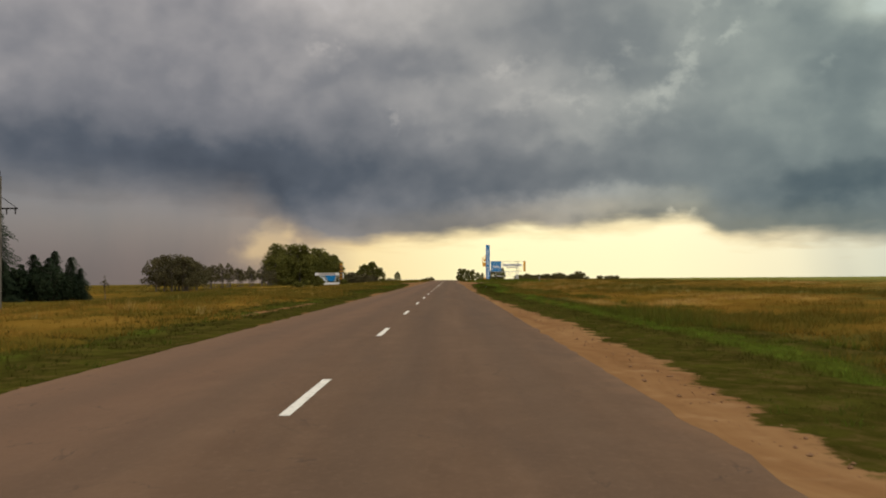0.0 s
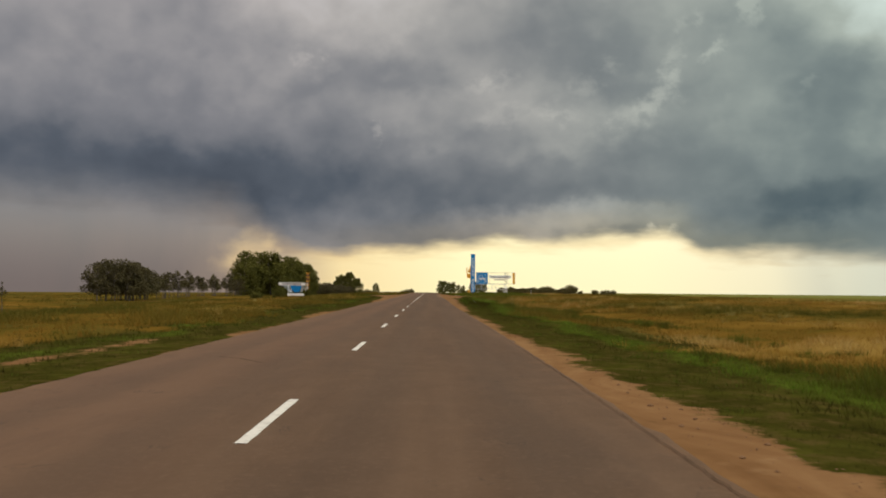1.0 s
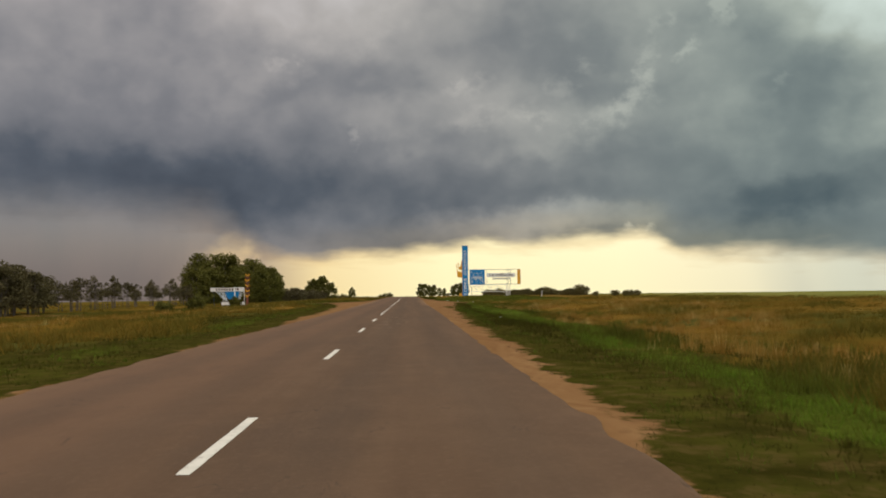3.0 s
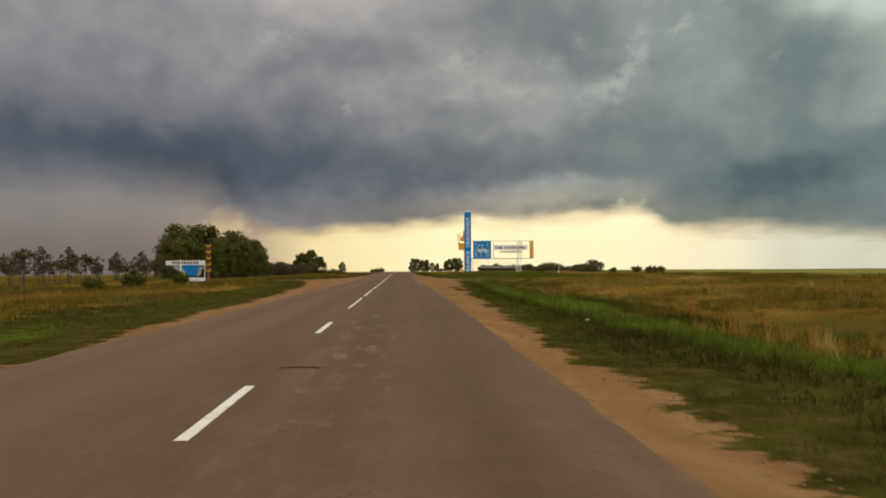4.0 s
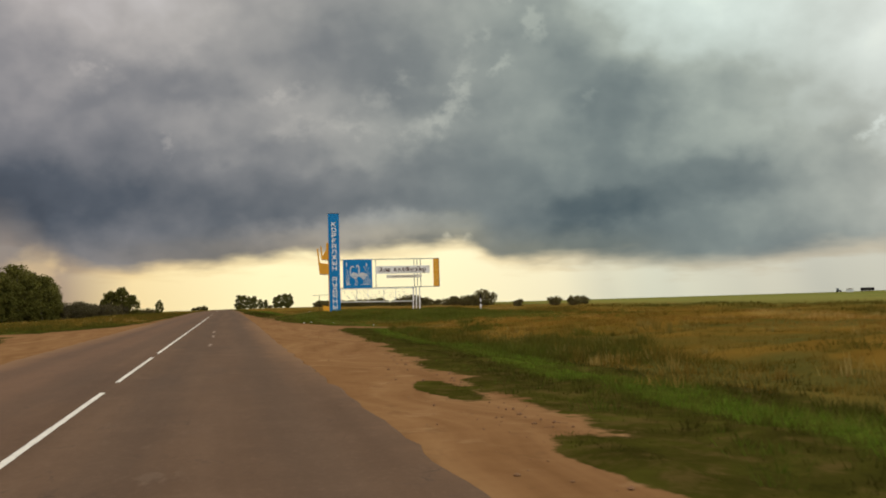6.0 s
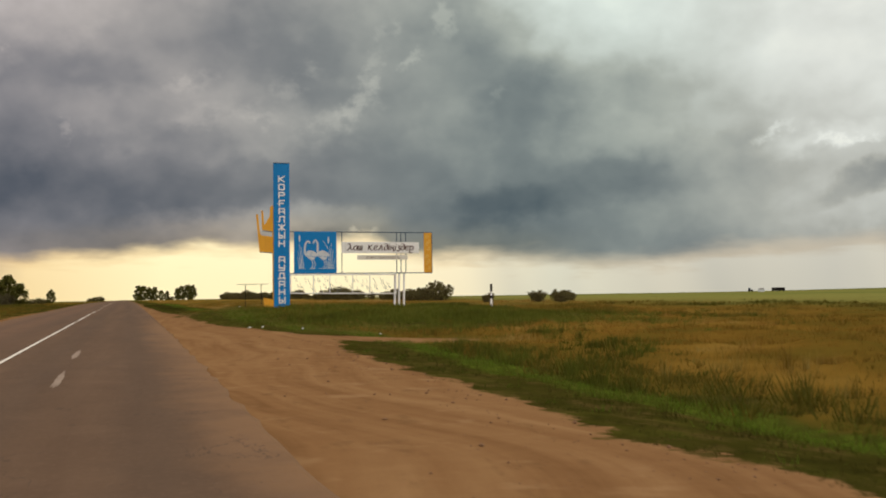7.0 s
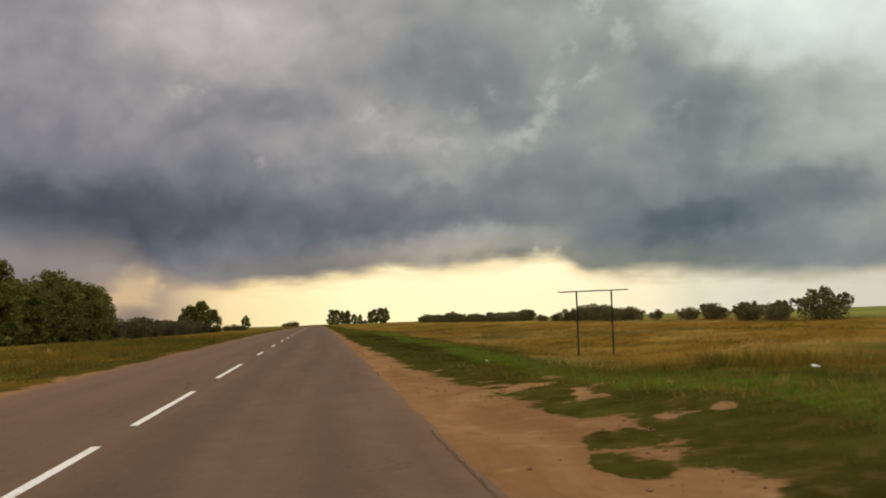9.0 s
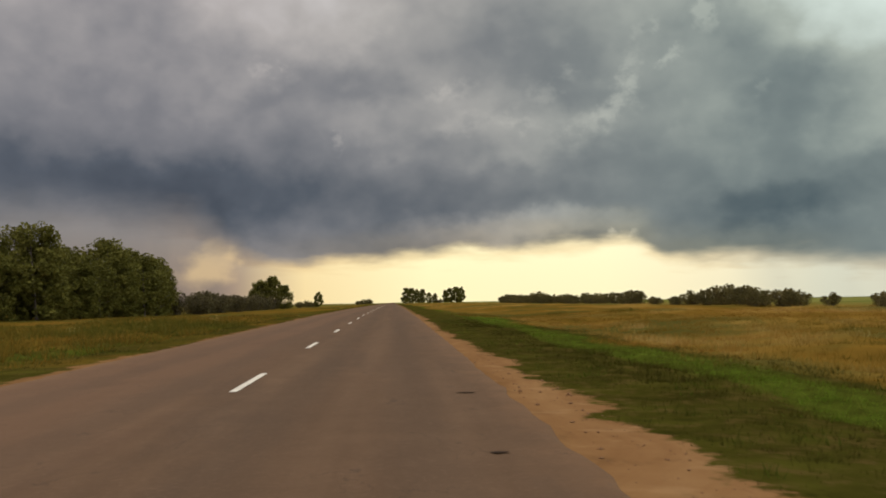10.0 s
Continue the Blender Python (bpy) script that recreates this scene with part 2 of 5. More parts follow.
def relief(n, b, height, strength=0.4, distance=0.02):
    k = n.node("ShaderNodeBump")
    k.inputs["Strength"].default_value, k.inputs["Distance"].default_value = strength, distance
    n.put(k.inputs["Height"], height)
    n.put(b.inputs["Normal"], k.outputs[0])


def place(n):
    return n.node("ShaderNodeNewGeometry").outputs["Position"]


def painted(name, colour, rough=0.5, metal=0.0, dirt=0.25, tone=(0.16, 0.13, 0.1), spec=0.4):
    """Weathered paint: stains in two sizes and faint relief."""
    m, n, b = surface(name, rough, metal, spec)
    p = place(n)
    big = n.noise(p, 1.3, 4, 0.6)
    small = n.noise(p, 17.0, 3, 0.6)
    drip = n.noise(n.vec("MULTIPLY", p, (9.0, 9.0, 0.7)), 1.0, 3)
    c = n.mix(n.step(big, 0.45, 0.75, 0, dirt), colour, tuple(q * 0.72 + t * 0.1 for q, t in zip(colour, tone)))
    c = n.mix(n.step(drip, 0.52, 0.78, 0, dirt), c, tone)
    c = n.mix(n.step(small, 0.35, 0.8, 0, dirt * 0.6), c, tuple(min(1, q * 1.15 + 0.02) for q in colour))
    n.put(b.inputs["Base Color"], c)
    n.put(b.inputs["Roughness"], n.step(big, 0.3, 0.7, rough - 0.1, rough + 0.15))
    relief(n, b, small, 0.15, 0.004)
    return m


def make_ground():
    m, n, b = surface("steppe_ground", 0.95, 0, 0.0)
    p = place(n)
    x, y, z = n.split(p)
    e = n.attribute("bare")
    f = n.attribute("lush")
    far = n.attribute("field")
    big = n.noise(p, 0.045, 5, 0.6)
    mid = n.noise(p, 0.22, 5, 0.62)
    small = n.noise(p, 2.2, 5, 0.65)
    grain = n.noise(p, 24.0, 4, 0.7)
    wide = n.noise(n.vec("MULTIPLY", p, (0.020, 0.055, 0)), 1.0, 5, 0.6)
    kind = n.m("ADD", n.attribute("kind"), n.m("MULTIPLY", n.m("SUBTRACT", n.m("ADD", n.m("MULTIPLY", mid, 0.5), n.m("MULTIPLY", wide, 0.5)), 0.5), 1.6))
    dry = n.ramp(kind, [(0.0, (0.080, 0.0590, 0.0095)), (0.22, (0.112, 0.0720, 0.0115)), (0.42, (0.145, 0.0800, 0.0130)), (0.62, (0.180, 0.1010, 0.0175)), (0.9, (0.24, 0.1430, 0.0330))])
    olive = n.ramp(small, [(0.3, (0.040, 0.042, 0.010)), (0.7, (0.095, 0.090, 0.022))])
    dry = n.mix(n.step(big, 0.50, 0.60, 0, 0.8), dry, olive)
    green = n.ramp(n.noise(p, 0.7, 4, 0.6), [(0.3, (0.031, 0.027, 0.005)), (0.52, (0.045, 0.041, 0.007)), (0.72, (0.066, 0.063, 0.010))])
    litter = n.noise(n.vec("MULTIPLY", p, (1.0, 0.7, 1)), 2.6, 5, 0.7)
    green = n.mix(n.step(litter, 0.47, 0.66, 0, 0.75), green, (0.088, 0.060, 0.018))
    green = n.mix(n.step(litter, 0.44, 0.32, 0, 0.5), green, (0.020, 0.020, 0.004))
    # bright growth behind the trodden, brownish edge
    tuft = n.noise(p, 3.4, 4, 0.65)
    vivid = n.ramp(n.m("ADD", n.m("MULTIPLY", tuft, 0.6), n.m("MULTIPLY", mid, 0.4)), [(0.32, (0.032, 0.035, 0.005)), (0.50, (0.052, 0.064, 0.008)), (0.68, (0.092, 0.122, 0.014))])
    green = n.mix(n.step(n.m("ADD", n.attribute("fresh"), n.m("ADD", n.m("MULTIPLY", n.m("SUBTRACT", tuft, 0.5), 0.6), n.m("MULTIPLY", n.m("SUBTRACT", mid, 0.55), 2.2))), 0.25, 0.85), green, vivid)
    veg = n.mix(n.step(n.m("ADD", f, n.m("MULTIPLY", n.m("SUBTRACT", mid, 0.5), 0.9)), 0.35, 0.65), dry, green)
    # far crops in long strips
    strip = n.noise(n.vec("MULTIPLY", p, (0.0028, 0.011, 0)), 1.0, 3, 0.5)
    crop = n.ramp(strip, [(0.32, (0.060, 0.075, 0.018)), (0.44, (0.15, 0.155, 0.038)), (0.56, (0.20, 0.185, 0.05)), (0.70, (0.09, 0.11, 0.025))])
    # from 2300 m to 3200 m off the origin, strips blend to one dark grey-green
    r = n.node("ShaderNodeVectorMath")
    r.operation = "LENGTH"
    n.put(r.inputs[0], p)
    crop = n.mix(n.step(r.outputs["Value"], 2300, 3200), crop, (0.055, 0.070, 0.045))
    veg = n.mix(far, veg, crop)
    veg = n.mix(n.step(small, 0.4, 0.75, 0, 0.35), veg, n.mix(1.0, veg, (0.55, 0.55, 0.5), "MULTIPLY"))
    sway = n.vec("MULTIPLY", n.vec("SUBTRACT", n.noise(p, 0.07, 2, 0.5, colour=True), (0.5, 0.5, 0.5)), (9.0, 0.0, 0.0))
    tracks = n.noise(n.vec("MULTIPLY", n.vec("ADD", p, sway), (1.5, 0.10, 0)), 1.0, 4, 0.6)
    sand = n.ramp(n.m("ADD", n.m("MULTIPLY", small, 0.25), n.m("MULTIPLY", tracks, 0.75)), [(0.30, (0.150, 0.074, 0.030)), (0.48, (0.208, 0.108, 0.046)), (0.62, (0.245, 0.134, 0.059)), (0.78, (0.29, 0.166, 0.079))])
    sand = n.mix(n.step(grain, 0.58, 0.75, 0, 0.4), sand, (0.15, 0.095, 0.06))
    sand = n.mix(n.step(n.noise(n.vec("MULTIPLY", p, (1.0, 0.45, 1)), 3.2, 4, 0.6), 0.56, 0.70, 0, 0.45), sand, (0.135, 0.072, 0.032))
    sand = n.mix(n.step(n.noise(p, 1.3, 3, 0.6), 0.56, 0.72, 0, 0.5), sand, (0.30, 0.175, 0.085))
    edge = n.m("ADD", n.m("ADD", e, n.m("MULTIPLY", n.m("SUBTRACT", n.noise(p, 0.9, 4, 0.65), 0.5), 1.5)), n.m("MULTIPLY", n.m("SUBTRACT", n.noise(p, 5.0, 3, 0.6), 0.5), 0.5))
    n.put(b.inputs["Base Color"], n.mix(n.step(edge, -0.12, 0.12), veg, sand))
    relief(n, b, n.m("ADD", small, n.m("MULTIPLY", grain, 0.3)), 0.5, 0.05)
    return m


def make_asphalt():
    m, n, b = surface("worn_asphalt", 0.86, 0, 0.08)
    p = place(n)
    x, y, z = n.split(p)
    grain = n.noise(p, 60.0, 3, 0.7)
    stone = n.noise(p, 14.0, 4, 0.7)
    mid = n.noise(p, 1.1, 5, 0.6)
    long_ = n.noise(n.vec("MULTIPLY", p, (1.3, 0.05, 0)), 1.0, 4, 0.6)
    blotch = n.noise(n.vec("MULTIPLY", p, (0.55, 0.09, 0)), 1.0, 5, 0.65)
    c = n.ramp(n.m("ADD", n.m("MULTIPLY", long_, 0.68), n.m("MULTIPLY", mid, 0.32)), [(0.30, (0.088, 0.050, 0.028)), (0.50, (0.112, 0.065, 0.037)), (0.70, (0.140, 0.083, 0.048))])
    c = n.mix(n.step(blotch, 0.48, 0.70, 0, 0.55), c, (0.078, 0.049, 0.032))
    c = n.mix(n.step(n.noise(n.vec("MULTIPLY", p, (1.6, 0.7, 0)), 1.0, 5, 0.7), 0.50, 0.72, 0, 0.40), c, (0.150, 0.090, 0.054))
    # a bleached, flaking streak between the wheel tracks
    flake = n.noise(n.vec("MULTIPLY", p, (2.6, 0.75, 0)), 1.0, 5, 0.68, 0.4)
    streak = n.m("MULTIPLY", n.m("MULTIPLY", n.step(y, 104, 114), n.step(y, 172, 158)), n.step(n.m("ABSOLUTE", n.m("SUBTRACT", x, 0.95)), 0.85, 0.25))
    c = n.mix(n.m("MULTIPLY", streak, n.step(flake, 0.555, 0.63, 0, 0.6)), c, (0.190, 0.128, 0.085))
    c = n.mix(n.m("MULTIPLY", streak, n.step(flake, 0.40, 0.33, 0, 0.5)), c, (0.050, 0.033, 0.023))
    # the oncoming lane is paler and redder with dust, wheel tracks are darker
    lane = n.m("ADD", x, n.m("MULTIPLY", n.m("SUBTRACT", blotch, 0.5), 1.6))
    c = n.mix(n.step(lane, 0.5, -2.4, 0, 0.6), c, (0.158, 0.086, 0.050))
    c = n.mix(n.m("MULTIPLY", n.step(lane, 0.3, -1.2), n.step(n.noise(n.vec("MULTIPLY", p, (1.0, 0.28, 0)), 1.0, 4, 0.65), 0.52, 0.66, 0, 0.45)), c, (0.108, 0.060, 0.036))
    wheel = n.m("ABSOLUTE", n.m("SUBTRACT", n.m("ABSOLUTE", n.m("SUBTRACT", n.m("ABSOLUTE", x), 1.75)), 0.8))
    c = n.mix(n.step(n.m("ADD", wheel, n.m("MULTIPLY", n.m("SUBTRACT", mid, .5), .5)), 0.55, 0.1, 0, 0.28), c, (0.072, 0.047, 0.031))
    # sand drifts over the ragged margin
    dust = n.m("ADD", n.m("ABSOLUTE", x), n.m("MULTIPLY", n.m("SUBTRACT", n.noise(p, 0.8, 5, 0.65), 0.5), 1.7))
    c = n.mix(n.step(dust, 3.3, 4.1, 0, 0.45), c, (0.205, 0.112, 0.058))
    c = n.mix(n.m("MULTIPLY", n.m("MULTIPLY", n.step(y, 165, 185), n.step(y, 245, 222)), n.step(dust, 2.6, 3.8, 0, 0.8)), c, (0.215, 0.116, 0.055))
    # thin wandering cracks
    vein = n.m("ABSOLUTE", n.m("SUBTRACT", n.noise(n.vec("MULTIPLY", p, (0.9, 0.45, 0)), 0.8, 5, 0.6, 0.6), 0.5))
    c = n.mix(n.m("MULTIPLY", n.step(vein, 0.006, 0.0015, 0, 0.55), n.step(mid, 0.50, 0.60)), c, (0.045, 0.030, 0.022))
    c = n.mix(n.step(stone, 0.50, 0.70, 0, 0.38), c, (0.168, 0.104, 0.064))
    c = n.mix(n.step(grain, 0.55, 0.75, 0, 0.35), c, (0.165, 0.105, 0.070))
    c = n.mix(n.step(grain, 0.42, 0.28, 0, 0.35), c, (0.044, 0.030, 0.021))
    n.put(b.inputs["Base Color"], c)
    relief(n, b, n.m("ADD", grain, n.m("MULTIPLY", stone, 0.5)), 0.3, 0.006)
    return m


def leafy(name, dark, mid, pale, rough=0.7):
    """Leaves or blades: the tone differs from piece to piece and from place to place."""
    m, n, b = surface(name, rough, 0, 0.06)
    g = n.node("ShaderNodeNewGeometry")
    piece = g.outputs["Random Per Island"]
    patch = n.noise(g.outputs["Position"], 0.35, 3, 0.6)
    f = n.m("ADD", n.m("MULTIPLY", piece, 0.28), n.m("MULTIPLY", patch, 0.72))
    n.put(b.inputs["Base Color"], n.ramp(f, [(0.25, dark), (0.5, mid), (0.78, pale)]))
    back = n.node("ShaderNodeBsdfTranslucent")
    n.put(back.inputs[0], n.mix(0.5, mid, pale))
    mx = n.node("ShaderNodeMixShader")
    mx.inputs[0].default_value = 0.25
    out = m.node_tree.nodes["Material Output"]
    m.node_tree.links.new(b.outputs[0], mx.inputs[1])
    m.node_tree.links.new(back.outputs[0], mx.inputs[2])
    m.node_tree.links.new(mx.outputs[0], out.inputs[0])
    return m


def tufted(name, stops, olive=None):
    """Grass whose tone goes by tussock, with slight changes from blade to blade."""
    m, n, b = surface(name, 0.8, 0, 0.05)
    g = n.node("ShaderNodeNewGeometry")
    f = n.m("ADD", n.attribute("tone"), n.m("MULTIPLY", n.m("SUBTRACT", g.outputs["Random Per Island"], 0.5), 0.22))
    c = n.ramp(f, stops)
    if olive:
        q = n.noise(n.vec("MULTIPLY", g.outputs["Position"], (0.06, 0.030, 0)), 1.0, 4, 0.6)
        c = n.mix(n.step(q, 0.44, 0.60, 0, 0.75), c, n.mix(1.0, c, olive, "MULTIPLY"))
    n.put(b.inputs["Base Color"], c)
    back = n.node("ShaderNodeBsdfTranslucent")
    n.put(back.inputs[0], c)
    mx = n.node("ShaderNodeMixShader")
    mx.inputs[0].default_value = 0.38
    m.node_tree.links.new(b.outputs[0], mx.inputs[1])
    m.node_tree.links.new(back.outputs[0], mx.inputs[2])
    m.node_tree.links.new(mx.outputs[0], m.node_tree.nodes["Material Output"].inputs[0])
    return m


def make_bark(name, dark, pale):
    m, n, b = surface(name, 0.9, 0, 0.2)
    p = place(n)
    f = n.noise(n.vec("MULTIPLY", p, (6, 6, 1.2)), 1.0, 5, 0.65)
    n.put(b.inputs["Base Color"], n.ramp(f, [(0.35, dark), (0.65, pale)]))
    relief(n, b, f, 0.6, 0.03)
    return m


M_GROUND, M_ASPHALT = make_ground(), make_asphalt()
M_LINE = painted("road_paint", (0.66, 0.61, 0.53), 0.8, 0, 0.7, (0.2, 0.14, 0.10), 0.1)
M_WORN = painted("bleached_asphalt", (0.168, 0.112, 0.074), 0.95, 0, 0.8, (0.098, 0.062, 0.043), 0.03)
M_FADED = painted("faded_road_paint", (0.27, 0.20, 0.15), 0.9, 0, 0.8, (0.14, 0.09, 0.06), 0.08)
M_STONE = painted("reddish_stone", (0.19, 0.105, 0.055), 0.9, 0, 0.6, (0.16, 0.09, 0.045), 0.02)
M_CRACK = painted("dark_asphalt", (0.034, 0.022, 0.015), 0.95, 0, 0.3, (0.07, 0.045, 0.030), 0.02)
M_SEAM = painted("sandy_seam", (0.088, 0.053, 0.032), 0.95, 0, 0.5, (0.12, 0.07, 0.04), 0.02)
M_BLUE = painted("blue_enamel", (0.002, 0.185, 0.47), 0.55, 0, 0.22, (0.004, 0.115, 0.31), 0.2)
M_FIGURE = painted("faded_blue_white", (0.58, 0.60, 0.60), 0.7, 0, 0.4, (0.03, 0.18, 0.40), 0.2)
M_GILT = painted("pale_gilt", (0.74, 0.46, 0.10), 0.6, 0, 0.4, (0.6, 0.3, 0.04))
M_WHITE = painted("white_paint", (0.80, 0.78, 0.74), 0.6, 0, 0.3, (0.45, 0.40, 0.33))
M_PALE = painted("chalky_paint", (0.62, 0.66, 0.68), 0.7, 0, 0.5, (0.05, 0.2, 0.42))
M_ORANGE = painted("ochre_paint", (0.72, 0.33, 0.015), 0.5, 0, 0.25, (0.45, 0.20, 0.02))
M_STEEL = painted("dark_blue_pipe", (0.030, 0.060, 0.095), 0.5, 0.0, 0.3, (0.06, 0.05, 0.045))
M_CREAM = painted("cream_board", (0.72, 0.68, 0.58), 0.7, 0, 0.35, (0.5, 0.42, 0.3))
M_INK = painted("dark_lettering", (0.070, 0.026, 0.018), 0.7, 0, 0.3, (0.2, 0.1, 0.08))
M_FAINT = painted("faded_lettering", (0.30, 0.24, 0.18), 0.7, 0, 0.3, (0.4, 0.3, 0.2))
M_RED = painted("dull_red_paint", (0.20, 0.055, 0.035), 0.6, 0, 0.4, (0.1, 0.05, 0.03))
M_BLACK = painted("black_iron", (0.016, 0.014, 0.013), 0.8, 0.0, 0.3, (0.05, 0.03, 0.02), 0.1)
M_WIRE = painted("greyed_wire", (0.26, 0.25, 0.23), 0.6, 0, 0.4, (0.2, 0.17, 0.14))
M_BARK = make_bark("grey_bark", (0.045, 0.036, 0.028), (0.13, 0.105, 0.085))
M_POLE = make_bark("weathered_pole", (0.06, 0.05, 0.04), (0.16, 0.135, 0.11))
M_LEAF = leafy("poplar_leaves", (0.042, 0.043, 0.010), (0.102, 0.099, 0.021), (0.205, 0.180, 0.043))
M_LEAF_DRY = leafy("dull_elm_leaves", (0.038, 0.033, 0.015), (0.082, 0.069, 0.031), (0.140, 0.114, 0.055))
M_NEEDLE = leafy("spruce_needles", (0.010, 0.018, 0.010), (0.024, 0.036, 0.018), (0.05, 0.062, 0.03))
M_BUSH = leafy("willow_scrub", (0.060, 0.055, 0.021), (0.132, 0.113, 0.041), (0.240, 0.192, 0.081))
M_VERGE = tufted("verge_grass", [(0.0, (0.036, 0.031, 0.0050)), (0.3, (0.062, 0.055, 0.0080)), (0.6, (0.092, 0.104, 0.0130)), (0.85, (0.135, 0.145, 0.0202)), (1.0, (0.19, 0.15, 0.0360))])
M_LUSH = tufted("tall_green_grass", [(0.0, (0.048, 0.052, 0.0072)), (0.35, (0.074, 0.098, 0.0102)), (0.7, (0.122, 0.190, 0.0175)), (0.9, (0.175, 0.250, 0.0270)), (1.0, (0.23, 0.21, 0.0504))])
M_STEPPE = tufted("steppe_weeds", [(0.0, (0.125, 0.0930, 0.0150)), (0.20, (0.170, 0.1080, 0.0165)), (0.42, (0.225, 0.1200, 0.0195)), (0.6, (0.275, 0.1520, 0.0290)), (0.8, (0.35, 0.2100, 0.0530)), (1.0, (0.46, 0.3150, 0.1100))], (0.55, 0.80, 0.75))


def part(name, bm, material, parent=None, label=""):
    """Links a bmesh as one mesh object, under a thing or a part."""
    me = bpy.data.meshes.new(name)
    bm.to_mesh(me)
    bm.free()
    me.materials.append(material)
    ob = new(name, me)
    ob.parent = parent
    return tagged(ob, label)


def raw(name, verts, faces, material, parent=None, label=""):
    me = bpy.data.meshes.new(name)
    me.from_pydata(verts, [], faces)
    me.materials.append(material)
    me.update()
    ob = new(name, me)
    ob.parent = parent
    return tagged(ob, label)


def box(x0, y0, z0, x1, y1, z1, bevel=0.0, bm=None):
    made = bm or bmesh.new()
    r = bmesh.ops.create_cube(made, size=1, matrix=Matrix.LocRotScale(((x0 + x1) / 2, (y0 + y1) / 2, (z0 + z1) / 2), None, (x1 - x0, y1 - y0, z1 - z0)))
    if bevel:
        es = list({e for v in r["verts"] for e in v.link_edges})
        bmesh.ops.bevel(made, geom=es, offset=bevel, segments=1, affect="EDGES")
    return made


def rod(a, b, r0, r1=None, sides=8, bm=None):
    made = bm or bmesh.new()
    a, b = Vector(a), Vector(b)
    q = (b - a).to_track_quat("Z", "Y").to_matrix().to_4x4()
    bmesh.ops.create_cone(made, cap_ends=True, segments=sides, radius1=r0, radius2=r0 if r1 is None else r1, depth=(b - a).length,
                          matrix=Matrix.Translation((a + b) / 2) @ q)
    return made


def slab(points, y0, y1, bm=None):
    """A flat plate with the given outline in x and z, from y0 to y1."""
    made = bm or bmesh.new()
    front = [made.verts.new((x, y0, z)) for x, z in points]
    back = [made.verts.new((x, y1, z)) for x, z in points]
    made.faces.new(front)
    made.faces.new(back[::-1])
    k = len(points)
    for i in range(k):
        made.faces.new((front[i], back[i], back[(i + 1) % k], front[(i + 1) % k]))
    bmesh.ops.recalc_face_normals(made, faces=made.faces)
    return made


def ribbon(points, width, y0, y1, bm=None):
    """A bent strip of even width along points in x and z."""
    left, right = [], []
    for i, (x, z) in enumerate(points):
        ax, az_ = points[max(0, i - 1)]
        bx, bz = points[min(len(points) - 1, i + 1)]
        d = math.hypot(bx - ax, bz - az_) or 1
        w = width[i] if isinstance(width, (list, tuple)) else width
        nx, nz = -(bz - az_) / d * w / 2, (bx - ax) / d * w / 2
        left.append((x + nx, z + nz))
        right.append((x - nx, z - nz))
    made = bm or bmesh.new()
    rows = [[made.verts.new((x, y, z)) for (x, z), y in ((l, y0), (r, y0), (r, y1), (l, y1))] for l, r in zip(left, right)]
    faces = [made.faces.new(rows[0]), made.faces.new(rows[-1][::-1])]
    for a, b in zip(rows, rows[1:]):
        faces += [made.faces.new((a[i], b[i], b[(i + 1) % 4], a[(i + 1) % 4])) for i in range(4)]
    bmesh.ops.recalc_face_normals(made, faces=faces)
    return made


def lettering(name, text, size, x, y, z, material, parent, depth=0.012, fat=0.0, wide=1.0, slant=0.0):
    """Written with the built-in font, facing -y, centred at x and standing on z."""
    c = bpy.data.curves.new(name, "FONT")
    c.body, c.size, c.extrude, c.offset, c.align_x, c.resolution_u = text, size, depth / 2, fat, "CENTER", 4
    c.shear = slant
    tmp = bpy.data.objects.new(name, c)
    scene.collection.objects.link(tmp)
    me = bpy.data.meshes.new_from_object(tmp.evaluated_get(bpy.context.evaluated_depsgraph_get()))
    bpy.data.objects.remove(tmp)
    me.transform(pose(x, y, z, 90) @ Matrix.Diagonal((wide, 1, 1, 1)))
    me.materials.clear()
    me.materials.append(material)
    me.name = name
    ob = new(name, me)
    ob.parent = parent
    return ob


def spelled(text, size, x0, x1, y, z, material, parent, depth=0.012, fat=0.0, wide=1.0, slant=0.0):
    """Letter by letter between x0 and x1, each letter a part."""
    made, at = [], 0.0
    for ch in text:
        if ch == " ":
            at += size * 0.55
            continue
        ob = lettering("letter", ch, size, 0, y, z, material, parent, depth, fat, wide, slant)
        xs = [v.co.x for v in ob.data.vertices]
        made.append((ob, at - min(xs)))
        at += max(xs) - min(xs) + size * 0.16
    slack = (x1 - x0 - at) / max(1, len(text) - 1)
    k = 0
    for i, ch in enumerate(text):
        if ch != " ":
            made[k][0].data.transform(Matrix.Translation((x0 + made[k][1] + slack * i, 0, 0)))
            k += 1


def thing(name, x, y, z, turn=0.0):
    ob = new(name)
    ob.matrix_world = pose(x, y, z, 0, 0, turn)
    ob.empty_display_size = 0.3
    return ob

# ---- the lie of the land ----
def smooth(a, b, v):
    t = np.clip((v - a) / (b - a), 0, 1)
    return t * t * (3 - 2 * t)


def cells(ix, iy, seed):
    v = np.sin(ix * 127.1 + iy * 311.7 + seed * 74.7) * 43758.5453
    return v - np.floor(v)


